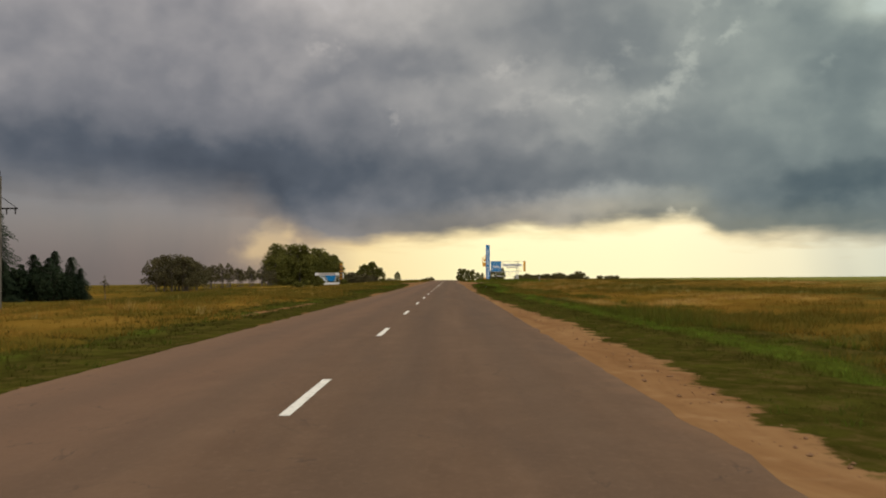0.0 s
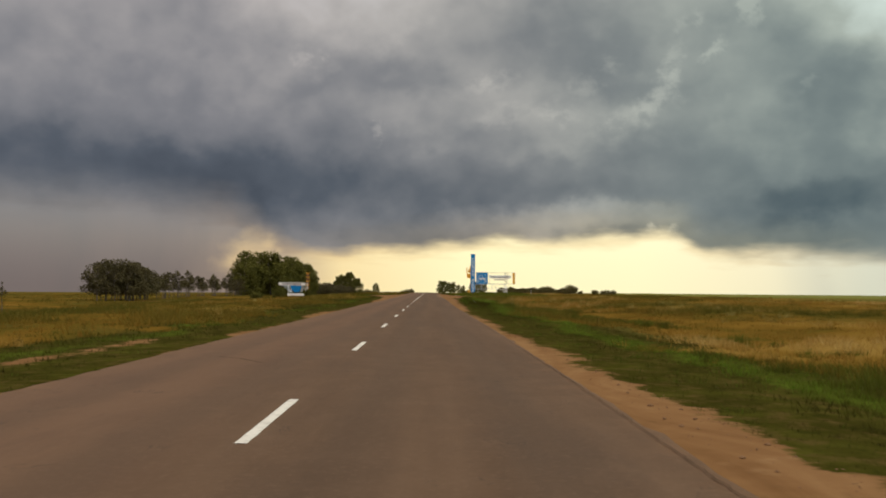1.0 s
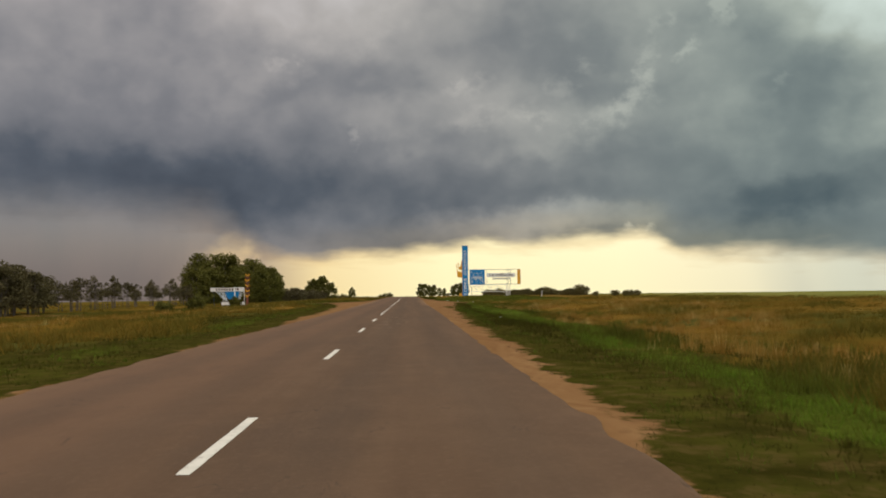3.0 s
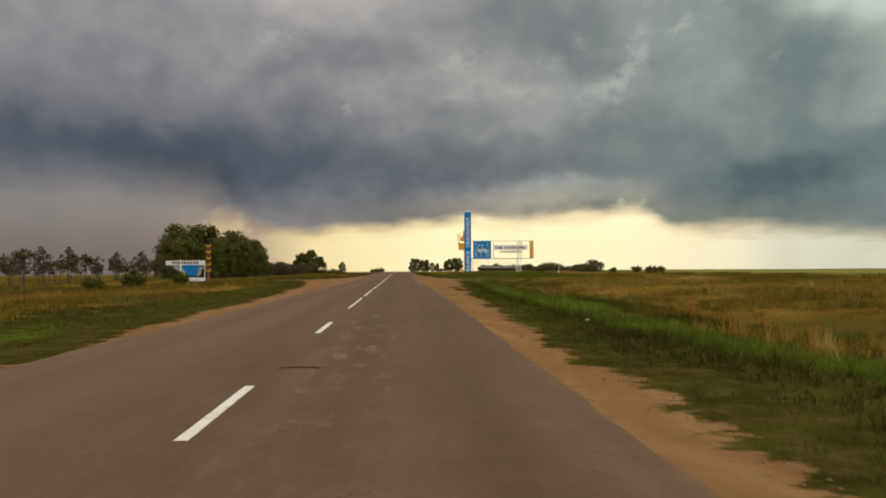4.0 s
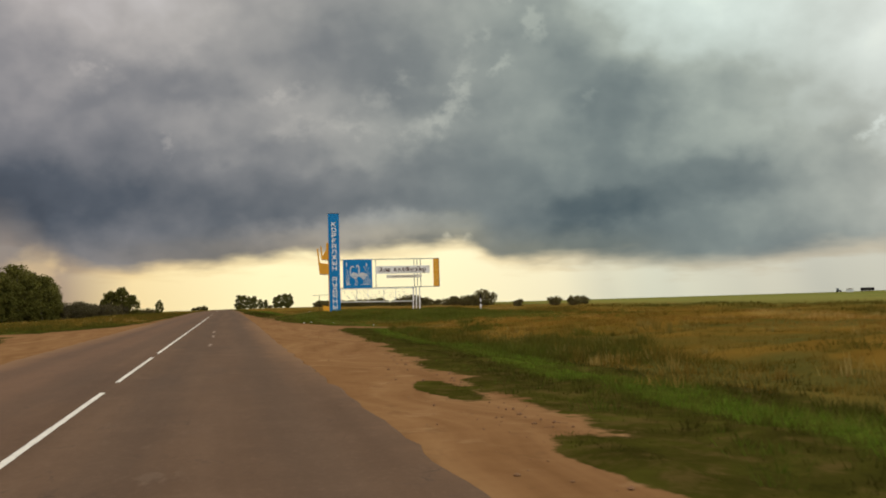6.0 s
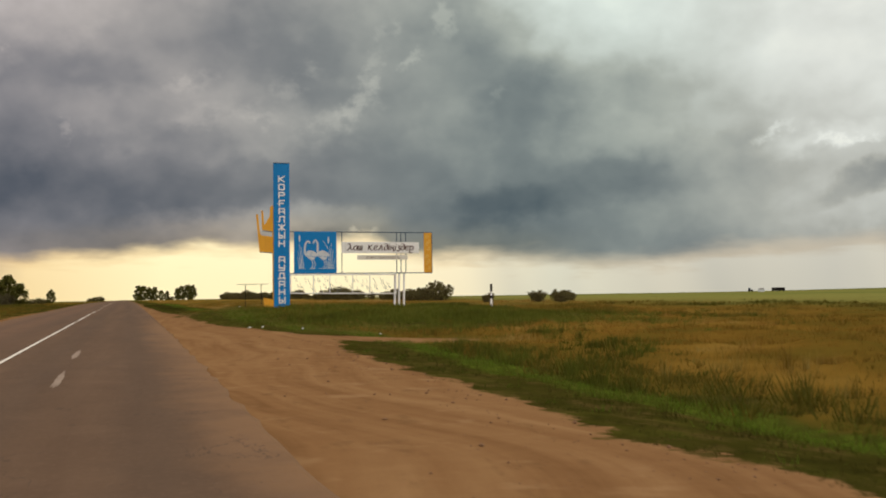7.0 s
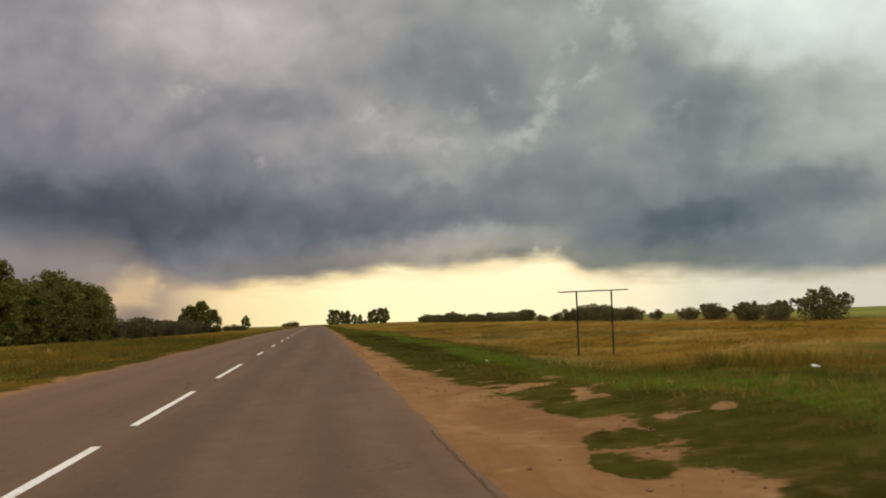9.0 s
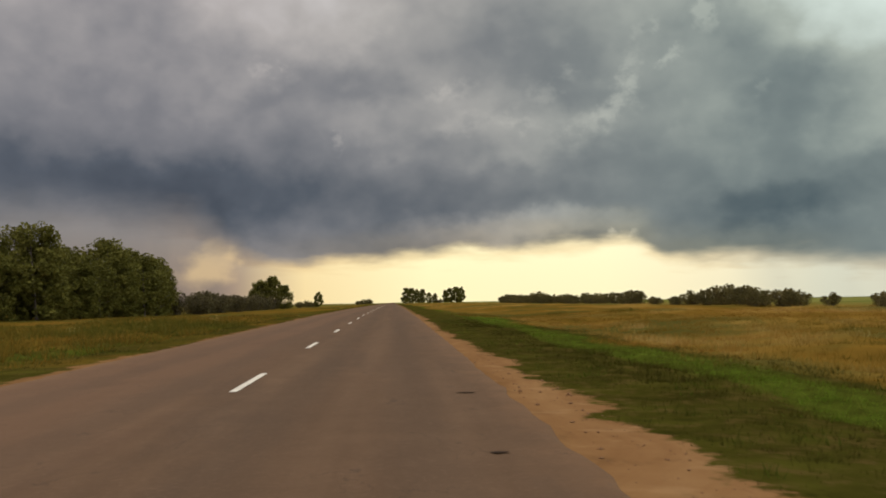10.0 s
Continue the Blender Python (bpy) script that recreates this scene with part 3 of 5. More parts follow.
def patchy(x, y, seed=0.0, octaves=3):
    """Smooth value noise, 0 to 1, one cell a metre."""
    total, amp, norm = 0.0, 1.0, 0.0
    for o in range(octaves):
        ix, iy = np.floor(x), np.floor(y)
        fx, fy = x - ix, y - iy
        fx, fy = fx * fx * (3 - 2 * fx), fy * fy * (3 - 2 * fy)
        k = seed + o * 17.0
        a = cells(ix, iy, k) * (1 - fx) + cells(ix + 1, iy, k) * fx
        b = cells(ix, iy + 1, k) * (1 - fx) + cells(ix + 1, iy + 1, k) * fx
        total, norm = total + amp * (a * (1 - fy) + b * fy), norm + amp
        x, y, amp = x * 2.03 + 5.1, y * 2.03 + 3.7, amp * 0.5
    return total / norm


def fall(x, y):
    """The steppe sinks away slowly ahead and rises to a far ridge on the right."""
    dy = y - 150.0
    r = np.hypot(x, dy)
    a = np.degrees(np.arctan2(x, dy))
    s = np.interp(a, [-180, -90, -40, -20, -5, 5, 20, 34, 50, 80, 120, 180], [.005, .006, .0065, .006, .0048, .0045, .0042, .0030, -.0021, -.0028, .003, .005])
    far = np.maximum(r - 180.0, 0.0)
    return -s * far * far / (far + 60.0)


RIGHT_EDGE = [(-60, 4.6), (8, 4.6), (20, 4.9), (33, 4.85), (42, 4.6), (58, 4.15), (72, 3.95), (85, 3.9), (110, 4.5), (124, 4.4), (140, 4.85), (157, 5.2), (170, 5.8), (188, 6.9), (206, 7.5),
              (212, 8.3), (217, 8.0), (221, 6.8), (225.5, 5.9), (230, 5.6), (238, 5.6), (241.5, 5.75), (244.5, 6.15), (247, 6.1), (249, 5.55), (252, 5.2), (258, 5.0), (266, 4.9), (278, 4.7), (297, 4.35), (400, 4.3), (1500, 4.3)]
LEFT_EDGE = [(-60, -3.5), (12, -3.5), (40, -3.7), (65, -3.8), (80, -4.6), (92, -3.9), (120, -3.9), (135, -4.4), (150, -4.5), (165, -5.1), (180, -5.6), (195, -7.0),
             (207, -8.6), (216, -8.4), (228, -5.6), (240, -4.9), (257, -4.5), (277, -4.2), (290, -4.3), (400, -4.2), (1500, -4.2)]


def along(table, y):
    return np.interp(y, [a for a, _ in table], [b for _, b in table])


def to_line(x, y, ax, ay, bx, by):
    t = np.clip(((x - ax) * (bx - ax) + (y - ay) * (by - ay)) / ((bx - ax) ** 2 + (by - ay) ** 2), 0, 1)
    return np.hypot(x - ax - t * (bx - ax), y - ay - t * (by - ay))


def bare(x, y):
    """Metres inside the bare, driven ground (negative: outside)."""
    d = np.minimum(along(RIGHT_EDGE, y) - x, x - along(LEFT_EDGE, y))
    d = d + 0.9 * (patchy(x * 0.5, y * 0.34, 3.0) - 0.5) + 0.35 * (patchy(x * 1.9, y * 1.1, 8.0, 2) - 0.5)
    d = np.maximum(d, 1.75 - 0.15 * np.clip(x - 7, 0, 9) - to_line(x, y, 7.0, 214.4, 12.5, 212.6))
    d = np.maximum(d, 2.6 - to_line(x, y, -6.0, 211.0, -60.0, 236.0))
    d = np.maximum(d, 0.16 - to_line(x, y, -5.9, 36.0, -5.5, 52.0))
    for ix, iy, rx, ry in ((5.05, 170.5, 0.35, 1.8), (5.15, 163.0, 0.35, 1.5), (5.85, 247.4, 0.40, 0.9), (5.1, 242.7, 0.30, 0.8), (5.5, 244.4, 0.30, 0.5)):
        d = d - 2.0 * np.exp(-((x - ix) / rx) ** 2 - ((y - iy) / ry) ** 2)
    spots = (patchy(x * 1.5, y * 1.3, 9.0) - 0.71) * 4.0 - 0.9 * np.maximum(np.abs(y - 252) - 8, 0) - 0.9 * np.maximum(np.abs(x - 6.4) - 1.4, 0)
    return np.maximum(d, spots)


def lush(x, y):
    """How green the verge is: a strip along both sides, widest before the pull-off."""
    r, l = along(RIGHT_EDGE, y), along(LEFT_EDGE, y)
    wide = 3.6 + 3.0 * np.exp(-((y - 130) / 50.0) ** 2) + 2.6 * np.exp(-((y - 300) / 42.0) ** 2) + 2.0 * np.exp(-((y - 20) / 30.0) ** 2)
    wave = 1.1 * (patchy(x * 0.16, y * 0.10, 21.0) - 0.5) + 0.5 * (patchy(x * 0.7, y * 0.5, 5.0) - 0.5)
    right = 1 - smooth(0.6, 1.25, (x - r) / wide + wave)
    left = (1 - smooth(0.5, 1.3, (l - x) / 4.5 + wave)) * (1 - 0.45 * smooth(230, 250, y))
    mound = 0.80 * np.exp(-((x - 15) / 9.5) ** 2 - ((y - 224.5) / 8.0) ** 2)
    return np.maximum(np.where(x > 0, right, left), mound) * (1 - 0.3 * smooth(234, 242, y) * smooth(268, 256, y) * (x > 0))


def relief_noise(x, y, seed=0.0):
    return (np.sin(x * 0.31 + 1.3 * np.sin(y * 0.17 + seed)) + np.sin(y * 0.27 + 1.7 * np.sin(x * 0.21 + seed)) + 0.6 * np.sin(x * 0.83 + y * 0.71 + seed)) / 2.6


def land(x, y):
    x, y = np.asarray(x, float), np.asarray(y, float)
    z = fall(x, y)
    off = np.maximum(-bare(x, y), 0)
    z = z - 1.7 * smooth(8, 50, -x)
    z = z + 0.53 * np.exp(-((x - 15) / 9.0) ** 4 - ((y - 240) / 13.0) ** 4) * smooth(4.5, 8.5, x)
    z = z - 0.34 * np.exp(-((x - 12) / 4.0) ** 2) * (1 - np.exp(-((y - 238) / 24.0) ** 4))
    z = z + 0.5 * smooth(25, 70, x) * smooth(900, 300, np.abs(y - 240)) * 0.6
    z = z + (0.10 * relief_noise(x, y) + 0.22 * (patchy(x * 0.55, y * 0.40, 31.0) - 0.5) + 0.14 * (patchy(x * 1.3, y * 0.8, 33.0, 2) - 0.5)) * smooth(0.2, 3.0, off)
    z = z - 0.05 * smooth(0.1, 0.6, np.abs(x) - 2.6) - 0.10 * smooth(2.9, 2.4, np.abs(x))
    return z


def road_height(y):
    return float(fall(np.array(0.0), np.array(float(y))))


def spread(lo, hi, fine, grow, limit_lo, limit_hi):
    v = list(np.arange(lo, hi + fine / 2, fine))
    s, a = fine, v[-1]
    while a < limit_hi:
        s *= grow
        a += s
        v.append(a)
    s, a = fine, lo
    while a > limit_lo:
        s *= grow
        a -= s
        v.insert(0, a)
    return np.array(v)


def crops(x, y):
    """Where the wild steppe gives way to the tilled land beyond."""
    r = np.hypot(x, y - 150)
    edge = 14 * (patchy(x * 0.02, y * 0.02, 41.0) - 0.5)
    return np.maximum(smooth(34, 70, x + edge) * smooth(30, 110, r), smooth(500, 1500, r) * (0.2 + 0.8 * smooth(-250, 60, x)))


def thick(y):
    """Where the verge grows thick and high, before the pull-off."""
    return np.exp(-((y - 135) / 36.0) ** 2)


def past_edge(x, y):
    """Metres past the bare edge on either side, with a slow wave."""
    d = np.where(x > 0, x - along(RIGHT_EDGE, y), along(LEFT_EDGE, y) - x)
    return d + 0.9 * (patchy(x * 0.3, y * 0.14, 44.0) - 0.5)


def steppe_kind(x, y):
    """0 dark weeds, a half rusty growth, 1 pale feathery straw."""
    p, q = patchy(x * 0.10, y * 0.055, 19.0, 3), patchy(x * 0.42, y * 0.26, 23.0)
    d = past_edge(x, y)
    weeds = smooth(1.8, 3.2, d) * smooth(8.0, 4.5, d) * smooth(0.38, 0.58, patchy(x * 0.2, y * 0.08, 52.0) + 0.10 * np.exp(-((y - 196) / 10.0) ** 2))
    by_post = smooth(196, 206, y) * smooth(262, 246, y) * smooth(30, 20, x) * (x > 0)
    return np.clip(0.34 + 1.15 * (p - 0.5) + 0.95 * (q - 0.5) - 0.10 * weeds + 0.01 * by_post + 0.22 * smooth(252, 272, y) * smooth(7, 12, x) - 0.08 * (x < 0), 0, 1)


def fresh(x, y):
    """The strip of bright growth behind the short, trodden edge."""
    d = past_edge(x, y)
    late = smooth(250, 275, y) * (x > 0)
    start = 1.2 + 0.9 * np.exp(-((y - 118) / 16.0) ** 2) * (x > 0) + 0.4 * smooth(100, 70, y) + 1.3 * late
    end = start + 1.5 + 0.8 * thick(y) * (x > 0) + 0.9 * late
    return smooth(start, start + 0.9, d) * smooth(end + 1.3, end - 0.5, d) * np.where(x > 0, 1.0, 0.55)


def build_ground():
    xs, ys = spread(-12, 18, 0.24, 1.10, -4300, 4300), spread(-12, 312, 0.6, 1.07, -900, 4400)
    gx, gy = np.meshgrid(xs, ys)
    nx, ny = len(xs), len(ys)
    co = np.stack([gx, gy, land(gx, gy)], -1).reshape(-1, 3)
    i = np.arange(ny - 1)[:, None] * nx + np.arange(nx - 1)[None]
    quads = np.stack([i, i + 1, i + nx + 1, i + nx], -1).reshape(-1, 4)
    me = bpy.data.meshes.new("ground")
    me.vertices.add(len(co))
    me.vertices.foreach_set("co", co.ravel())
    me.loops.add(quads.size)
    me.loops.foreach_set("vertex_index", quads.ravel())
    me.polygons.add(len(quads))
    me.polygons.foreach_set("loop_start", np.arange(0, quads.size, 4))
    me.update(calc_edges=True)
    me.validate()
    me.shade_smooth()
    field = crops(gx, gy)
    for name, v in (("bare", bare(gx, gy)), ("lush", lush(gx, gy)), ("field", field), ("kind", steppe_kind(gx, gy)), ("fresh", fresh(gx, gy))):
        me.attributes.new(name, "FLOAT", "POINT").data.foreach_set("value", v.astype(np.float32).ravel())
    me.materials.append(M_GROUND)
    return tagged(new("ground", me), "dry steppe with green verges and sandy shoulders", "ground", kind="structure")


ground = build_ground()


def build_road():
    ys = spread(-40, 320, 0.5, 1.06, -400, 1500)
    verts, faces = [], []
    for k, y in enumerate(ys):
        rag = 0.10 * noise.noise((0, y * 0.7, 0)) + 0.06 * noise.noise((3, y * 2.3, 0))
        rag2 = 0.10 * noise.noise((9, y * 0.7, 0)) + 0.06 * noise.noise((7, y * 2.3, 0))
        r = float(np.interp(y, [-400, 60, 100, 140, 190, 217, 290, 1500], [3.85, 3.75, 3.5, 3.62, 3.57, 3.75, 3.95, 3.8])) + rag
        l = float(np.interp(y, [-400, 85, 110, 140, 217, 280, 1500], [-3.45, -3.75, -3.8, -3.5, -3.8, -4.0, -3.9])) + rag2
        z = road_height(y)
        cross = [(l, -0.16), (l, -0.03), (l + 0.05, -0.012), (l * 0.5, 0.0), (0, 0.012), (r * 0.5, 0.0), (r - 0.05, -0.012), (r, -0.03), (r, -0.16)]
        verts += [(x, y, z + dz) for x, dz in cross]
        if k:
            a = (k - 1) * 9
            faces += [(a + i, a + i + 1, a + i + 10, a + i + 9) for i in range(8)]
    return tagged(raw("road", verts, faces, M_ASPHALT), "two-lane worn brownish asphalt road with crumbling edges", "road", kind="structure")


road = build_road()


def crown(x, y):
    """Height of the asphalt at x, y."""
    return road_height(y) + 0.012 * (1 - min(1, abs(x) / 1.8))


def build_dashes():
    marks = [(9.41 + 12.535 * k, 12.73 + 12.535 * k) for k in range(-2, 8)] + [(110.6, 114.1), (123.0, 126.9)]
    marks += [(134.9, 145.8), (148.4, 161.2), (163.9, 171.5), (173.6, 182.0), (184.2, 233.0), (235.2, 245.5), (247.7, 254.1), (258.6, 266.2)]
    marks += [(274.5 + 12.4 * k, 278.0 + 12.4 * k) for k in range(22)]
    for a, b in marks:
        n = max(4, int((b - a) / 0.25))
        verts, faces = [], []
        for i in range(n + 1):
            y = a + (b - a) * i / n
            w = (0.056 if y < 130 or y > 240 else 0.041) + 0.008 * noise.noise((1, y * 3.1, 0))
            z = road_height(y) + 0.017
            verts += [(-w, y, z - 0.004), (-w + 0.004, y, z), (w - 0.004, y, z), (w, y, z - 0.004)]
            if i:
                k = (i - 1) * 4
                faces += [(k + j, k + j + 1, k + j + 5, k + j + 4) for j in range(3)]
        raw("lane_dash", verts, faces, M_LINE, road)


build_dashes()


def blot(name, x, y, rx, ry, material, seed, lift=0.004, sides=44):
    """A thin, ragged patch on the asphalt."""
    rim = []
    for i in range(sides):
        u = 2 * math.pi * i / sides
        k = 0.80 + 0.30 * noise.noise((math.cos(u) * 1.2 + seed, math.sin(u) * 1.2, seed * 3.1)) + 0.26 * noise.noise((math.cos(u) * 4 + seed, math.sin(u) * 4, seed)) + 0.14 * noise.noise((math.cos(u) * 11, math.sin(u) * 11 + seed, seed))
        rim.append((x + rx * k * math.cos(u), y + ry * k * math.sin(u)))
    verts = [(x, y, crown(x, y) + lift)] + [(px, py, crown(px, py) + lift * 0.6) for px, py in rim]
    faces = [(0, 1 + i, 1 + (i + 1) % sides) for i in range(sides)]
    return raw(name, verts, faces, material, road)


def crack(points, width, seed, material=M_CRACK):
    """A dark, wandering crack through points."""
    verts, faces, k = [], [], 0
    for (ax, ay), (bx, by) in zip(points, points[1:]):
        n = max(3, int(math.hypot(bx - ax, by - ay) / 0.12))
        for i in range(n):
            u = i / n
            x, y = ax + (bx - ax) * u + 0.05 * noise.noise((seed, k * 0.6, 0)), ay + (by - ay) * u + 0.05 * noise.noise((seed, k * 0.6, 5))
            w = width * (0.6 + 0.6 * abs(noise.noise((seed + 3, k * 0.9, 0))))
            dx, dy = (by - ay), -(bx - ax)
            d = math.hypot(dx, dy)
            verts += [(x - dx / d * w, y - dy / d * w, crown(x, y) + 0.003), (x + dx / d * w, y + dy / d * w, crown(x, y) + 0.003)]
            if k:
                faces.append((2 * k - 2, 2 * k - 1, 2 * k + 1, 2 * k))
            k += 1
    return raw("crack", verts, faces, material, road)


WORN = [(0.79, 117.7, 0.14, 0.55), (0.75, 124.7, 0.11, 0.6), (1.53, 119.6, 0.06, 0.25), (1.20, 119.6, 0.10, 0.4), (1.54, 121.6, 0.05, 0.7), (1.00, 129.7, 0.12, 0.8), (1.11, 119.1, 0.07, 0.2)]
POTHOLE = [(0.08, 116.05), (0.30, 116.2), (0.50, 116.15), (0.72, 116.05)]
for x, y, rx, ry in WORN:
    blot("worn_patch", x, y, rx, ry, M_WORN, x * 7 + y)
for x, y0, y1 in ((1.32, 196.6, 200.2), (1.27, 203.2, 207.2), (1.34, 188.0, 190.4)):
    blot("worn_patch", x, (y0 + y1) / 2, 0.07, (y1 - y0) / 2, M_FADED, y0)
for x, y, rx, ry in ((2.9, 257.5, .10, .05), (3.26, 258.5, .14, .05), (3.2, 268.6, .10, .06), (3.3, 274, .16, .08), (2.6, 263.8, .10, .05)):
    blot("pitted_spot", x, y, rx, ry, M_CRACK, x * 3 + y)
crack([(-0.25, 254.8), (-0.33, 255.6), (-0.38, 256.6), (-0.55, 257.4)], 0.014, 3)
crack(POTHOLE, 0.11, 7)
crack([(3.60, 30), (3.66, 42), (3.60, 55), (3.52, 66)], 0.008, 11, M_SEAM)
crack([(3.70, 222), (3.72, 234), (3.74, 246)], 0.008, 13, M_SEAM)
crack([(-1.3, 43.5), (-1.9, 44.6), (-2.5, 45.2)], 0.02, 17)

# ---- the district monument beside the pull-off ----
def height(x, y):
    return float(land(x, y))


PX, PY = 10.78, 239.0
PZ = 0.5


ROUND_O = [(0, .15), (0, .85), (.15, 1), (.85, 1), (1, .85), (1, .15), (.85, 0), (.15, 0), (0, .15)]
STROKES = {
    "К": [[(0, 0), (0, 1)], [(1, 1), (.12, .5), (1, 0)]],
    "О": [ROUND_O],
    "Р": [[(0, 0), (0, 1), (.85, 1), (1, .85), (1, .6), (.85, .45), (0, .45)]],
    "Ғ": [[(.1, 0), (.1, 1), (1, 1)], [(-.15, .45), (.75, .45)]],
    "А": [[(0, 0), (0, .88), (.12, 1), (.88, 1), (1, .88), (1, 0)], [(0, .4), (1, .4)]],
    "Л": [[(-.08, 0), (.12, .2), (.15, 1), (1, 1), (1, 0)]],
    "Ж": [[(.5, 0), (.5, 1)], [(-.05, 1), (.45, .5), (-.05, 0)], [(1.05, 1), (.55, .5), (1.05, 0)]],
    "Ы": [[(0, 1), (0, 0), (.5, 0), (.66, .14), (.66, .38), (.5, .5), (0, .5)], [(1.05, 0), (1.05, 1)]],
    "Н": [[(0, 0), (0, 1)], [(1, 0), (1, 1)], [(0, .5), (1, .5)]],
    "У": [[(0, 1), (0, .55), (.12, .45), (1, .45)], [(1, 1), (1, .15), (.85, 0), (0, 0)]],
    "Д": [[(-.08, -.12), (-.08, .06), (1.08, .06), (1.08, -.12)], [(.1, .06), (.14, .9), (.24, 1), (.9, 1), (.9, .06)]],
}


def block_letter(ch, x, z, w, h, thick, y, material, parent):
    """A square-cut sheet-metal letter made of straight strokes."""
    bm = bmesh.new()
    k = 0
    for line in STROKES[ch]:
        pts = [Vector((x + a * w, z + b * h)) for a, b in line]
        for a, b in zip(pts, pts[1:]):
            d = (b - a).normalized() * thick * 0.5
            n = Vector((-d.y, d.x))
            k += 1
            slab([tuple(a - d + n), tuple(b + d + n), tuple(b + d - n), tuple(a - d - n)], y - 0.0006 * k, -0.001, bm)
    part("letter", bm, material, parent)


def build_monument():
    mon = tagged(thing("monument", PX, PY, PZ), "tall blue concrete pylon lettered in white with ochre wing plates", "monument")
    w, top = 0.455, 8.22
    part("pillar", box(-w, 0.0, -0.25, w, 0.15, top, 0.012), M_BLUE, mon)
    part("cap", box(-w - 0.012, -0.012, top, w + 0.012, 0.162, top + 0.04, 0.008), M_STEEL, mon, "thin dark metal cap")
    part("rear_post", box(-0.16, 0.15, -0.25, 0.16, 0.30, top - 0.4, 0.01), M_STEEL, mon, "dark steel post behind the pylon")
    z = 7.50
    for ch in "КОРҒАЛЖЫН АУДАНЫ":
        if ch != " ":
            block_letter(ch, -0.15, z - 0.33, 0.30, 0.30, 0.074, -0.024, M_WHITE, mon)
        z -= 0.4615
    lower = slab([(-w, 3.11), (-w, 4.00), (-1.14, 4.09), (-1.22, 4.20), (-1.33, 5.29), (-1.44, 5.29), (-1.25, 3.17)], 0.06, 0.12)
    part("wing_plate", lower, M_ORANGE, mon, "ochre lower plate with a tall prong")
    upper = slab([(-w, 4.32), (-w, 5.80), (-0.55, 5.80), (-0.56, 5.74), (-0.64, 5.74), (-0.66, 5.20), (-0.97, 4.66), (-1.05, 5.50), (-1.14, 5.50), (-1.09, 4.40)], 0.06, 0.12)
    part("wing_plate", upper, M_ORANGE, mon, "ochre upper plate with a notch")
    for z0, z1 in ((3.06, 3.10), (4.27, 4.31)):
        part("plate_edge", slab([(-w, z0), (-w, z1), (-1.22 if z0 < 4 else -1.07, z1 + 0.06), (-1.22 if z0 < 4 else -1.07, z0 + 0.06)], 0.055, 0.125), M_STEEL, mon, "dark folded lower edge")
    part("edge_strip", box(-w - 0.06, 0.03, 0.5, -w, 0.13, 4.3, 0.008), M_ORANGE, mon, "narrow ochre strip along the pylon edge")
    part("foot_plate", slab([(-w, -0.2), (-w, 0.44), (-1.04, 0.54), (-0.95, -0.2)], 0.04, 0.14), M_ORANGE, mon, "ochre foot plate")
    part("plinth", box(-0.62, -0.28, -0.30, 0.62, 0.5, -0.02, 0.03), M_WORN, mon, "low weathered concrete footing")
    return mon


build_monument()


LOOP = [(.30, .95), (.05, .70), (.0, .35), (.15, .05), (.40, .02), (.60, .25), (.62, .65), (.45, .95), (.28, .95)]
PEN = {
    "Х": ([[(-.05, 1.30), (.15, 1.45), (.32, 1.25), (.50, .65), (.75, .08), (1.0, .10)], [(-.15, .05), (.05, -.02), (.25, .25), (.44, .70)]], 1.0),
    "о": ([LOOP], .66),
    "ш": ([[(0, 1), (0, .25), (.12, .02), (.28, .10), (.36, .40), (.36, 1)], [(.36, .30), (.46, .03), (.62, .08), (.72, .40), (.72, 1), (.72, .15), (.84, 0)]], .86),
    "к": ([[(.05, 1.10), (.0, .0)], [(-.12, 1.0), (.05, 1.10), (.16, 1.05)], [(.66, 1.08), (.45, .98), (.08, .52)], [(.15, .58), (.42, .30), (.60, .02), (.85, .10)]], .92),
    "е": ([[(.02, .48), (.50, .58), (.48, .90), (.25, .98), (.02, .65), (.05, .20), (.28, .0), (.60, .18)]], .72),
    "л": ([[(-.12, .02), (.06, .02), (.22, .40), (.42, 1.12)], [(.30, 1.10), (.46, 1.08), (.62, .50), (.72, .02), (.92, .10)]], .96),
    "д": ([[(.50, .85), (.25, .92), (.02, .60), (.06, .15), (.30, .0), (.56, .25), (.60, .75), (.45, 1.25), (.15, 1.45), (-.12, 1.38)]], .70),
    "і": ([[(0, .95), (0, .15), (.12, .0)], [(0, 1.25), (.05, 1.36)]], .24),
    "ң": ([[(0, 1), (0, 0)], [(.02, .52), (.50, .56)], [(.50, 1), (.50, 0), (.66, .0), (.64, -.32)]], .72),
    "з": ([[(.02, .85), (.25, 1.0), (.45, .80), (.22, .54), (.50, .35), (.42, -.05), (.12, -.18), (-.05, .0)]], .58),
    "р": ([[(.0, .98), (.02, -.15), (.10, -.50), (.32, -.62), (.55, -.40)], [(.02, .70), (.28, .98), (.56, .80), (.58, .30), (.30, .02), (.04, .22)]], .70),
}


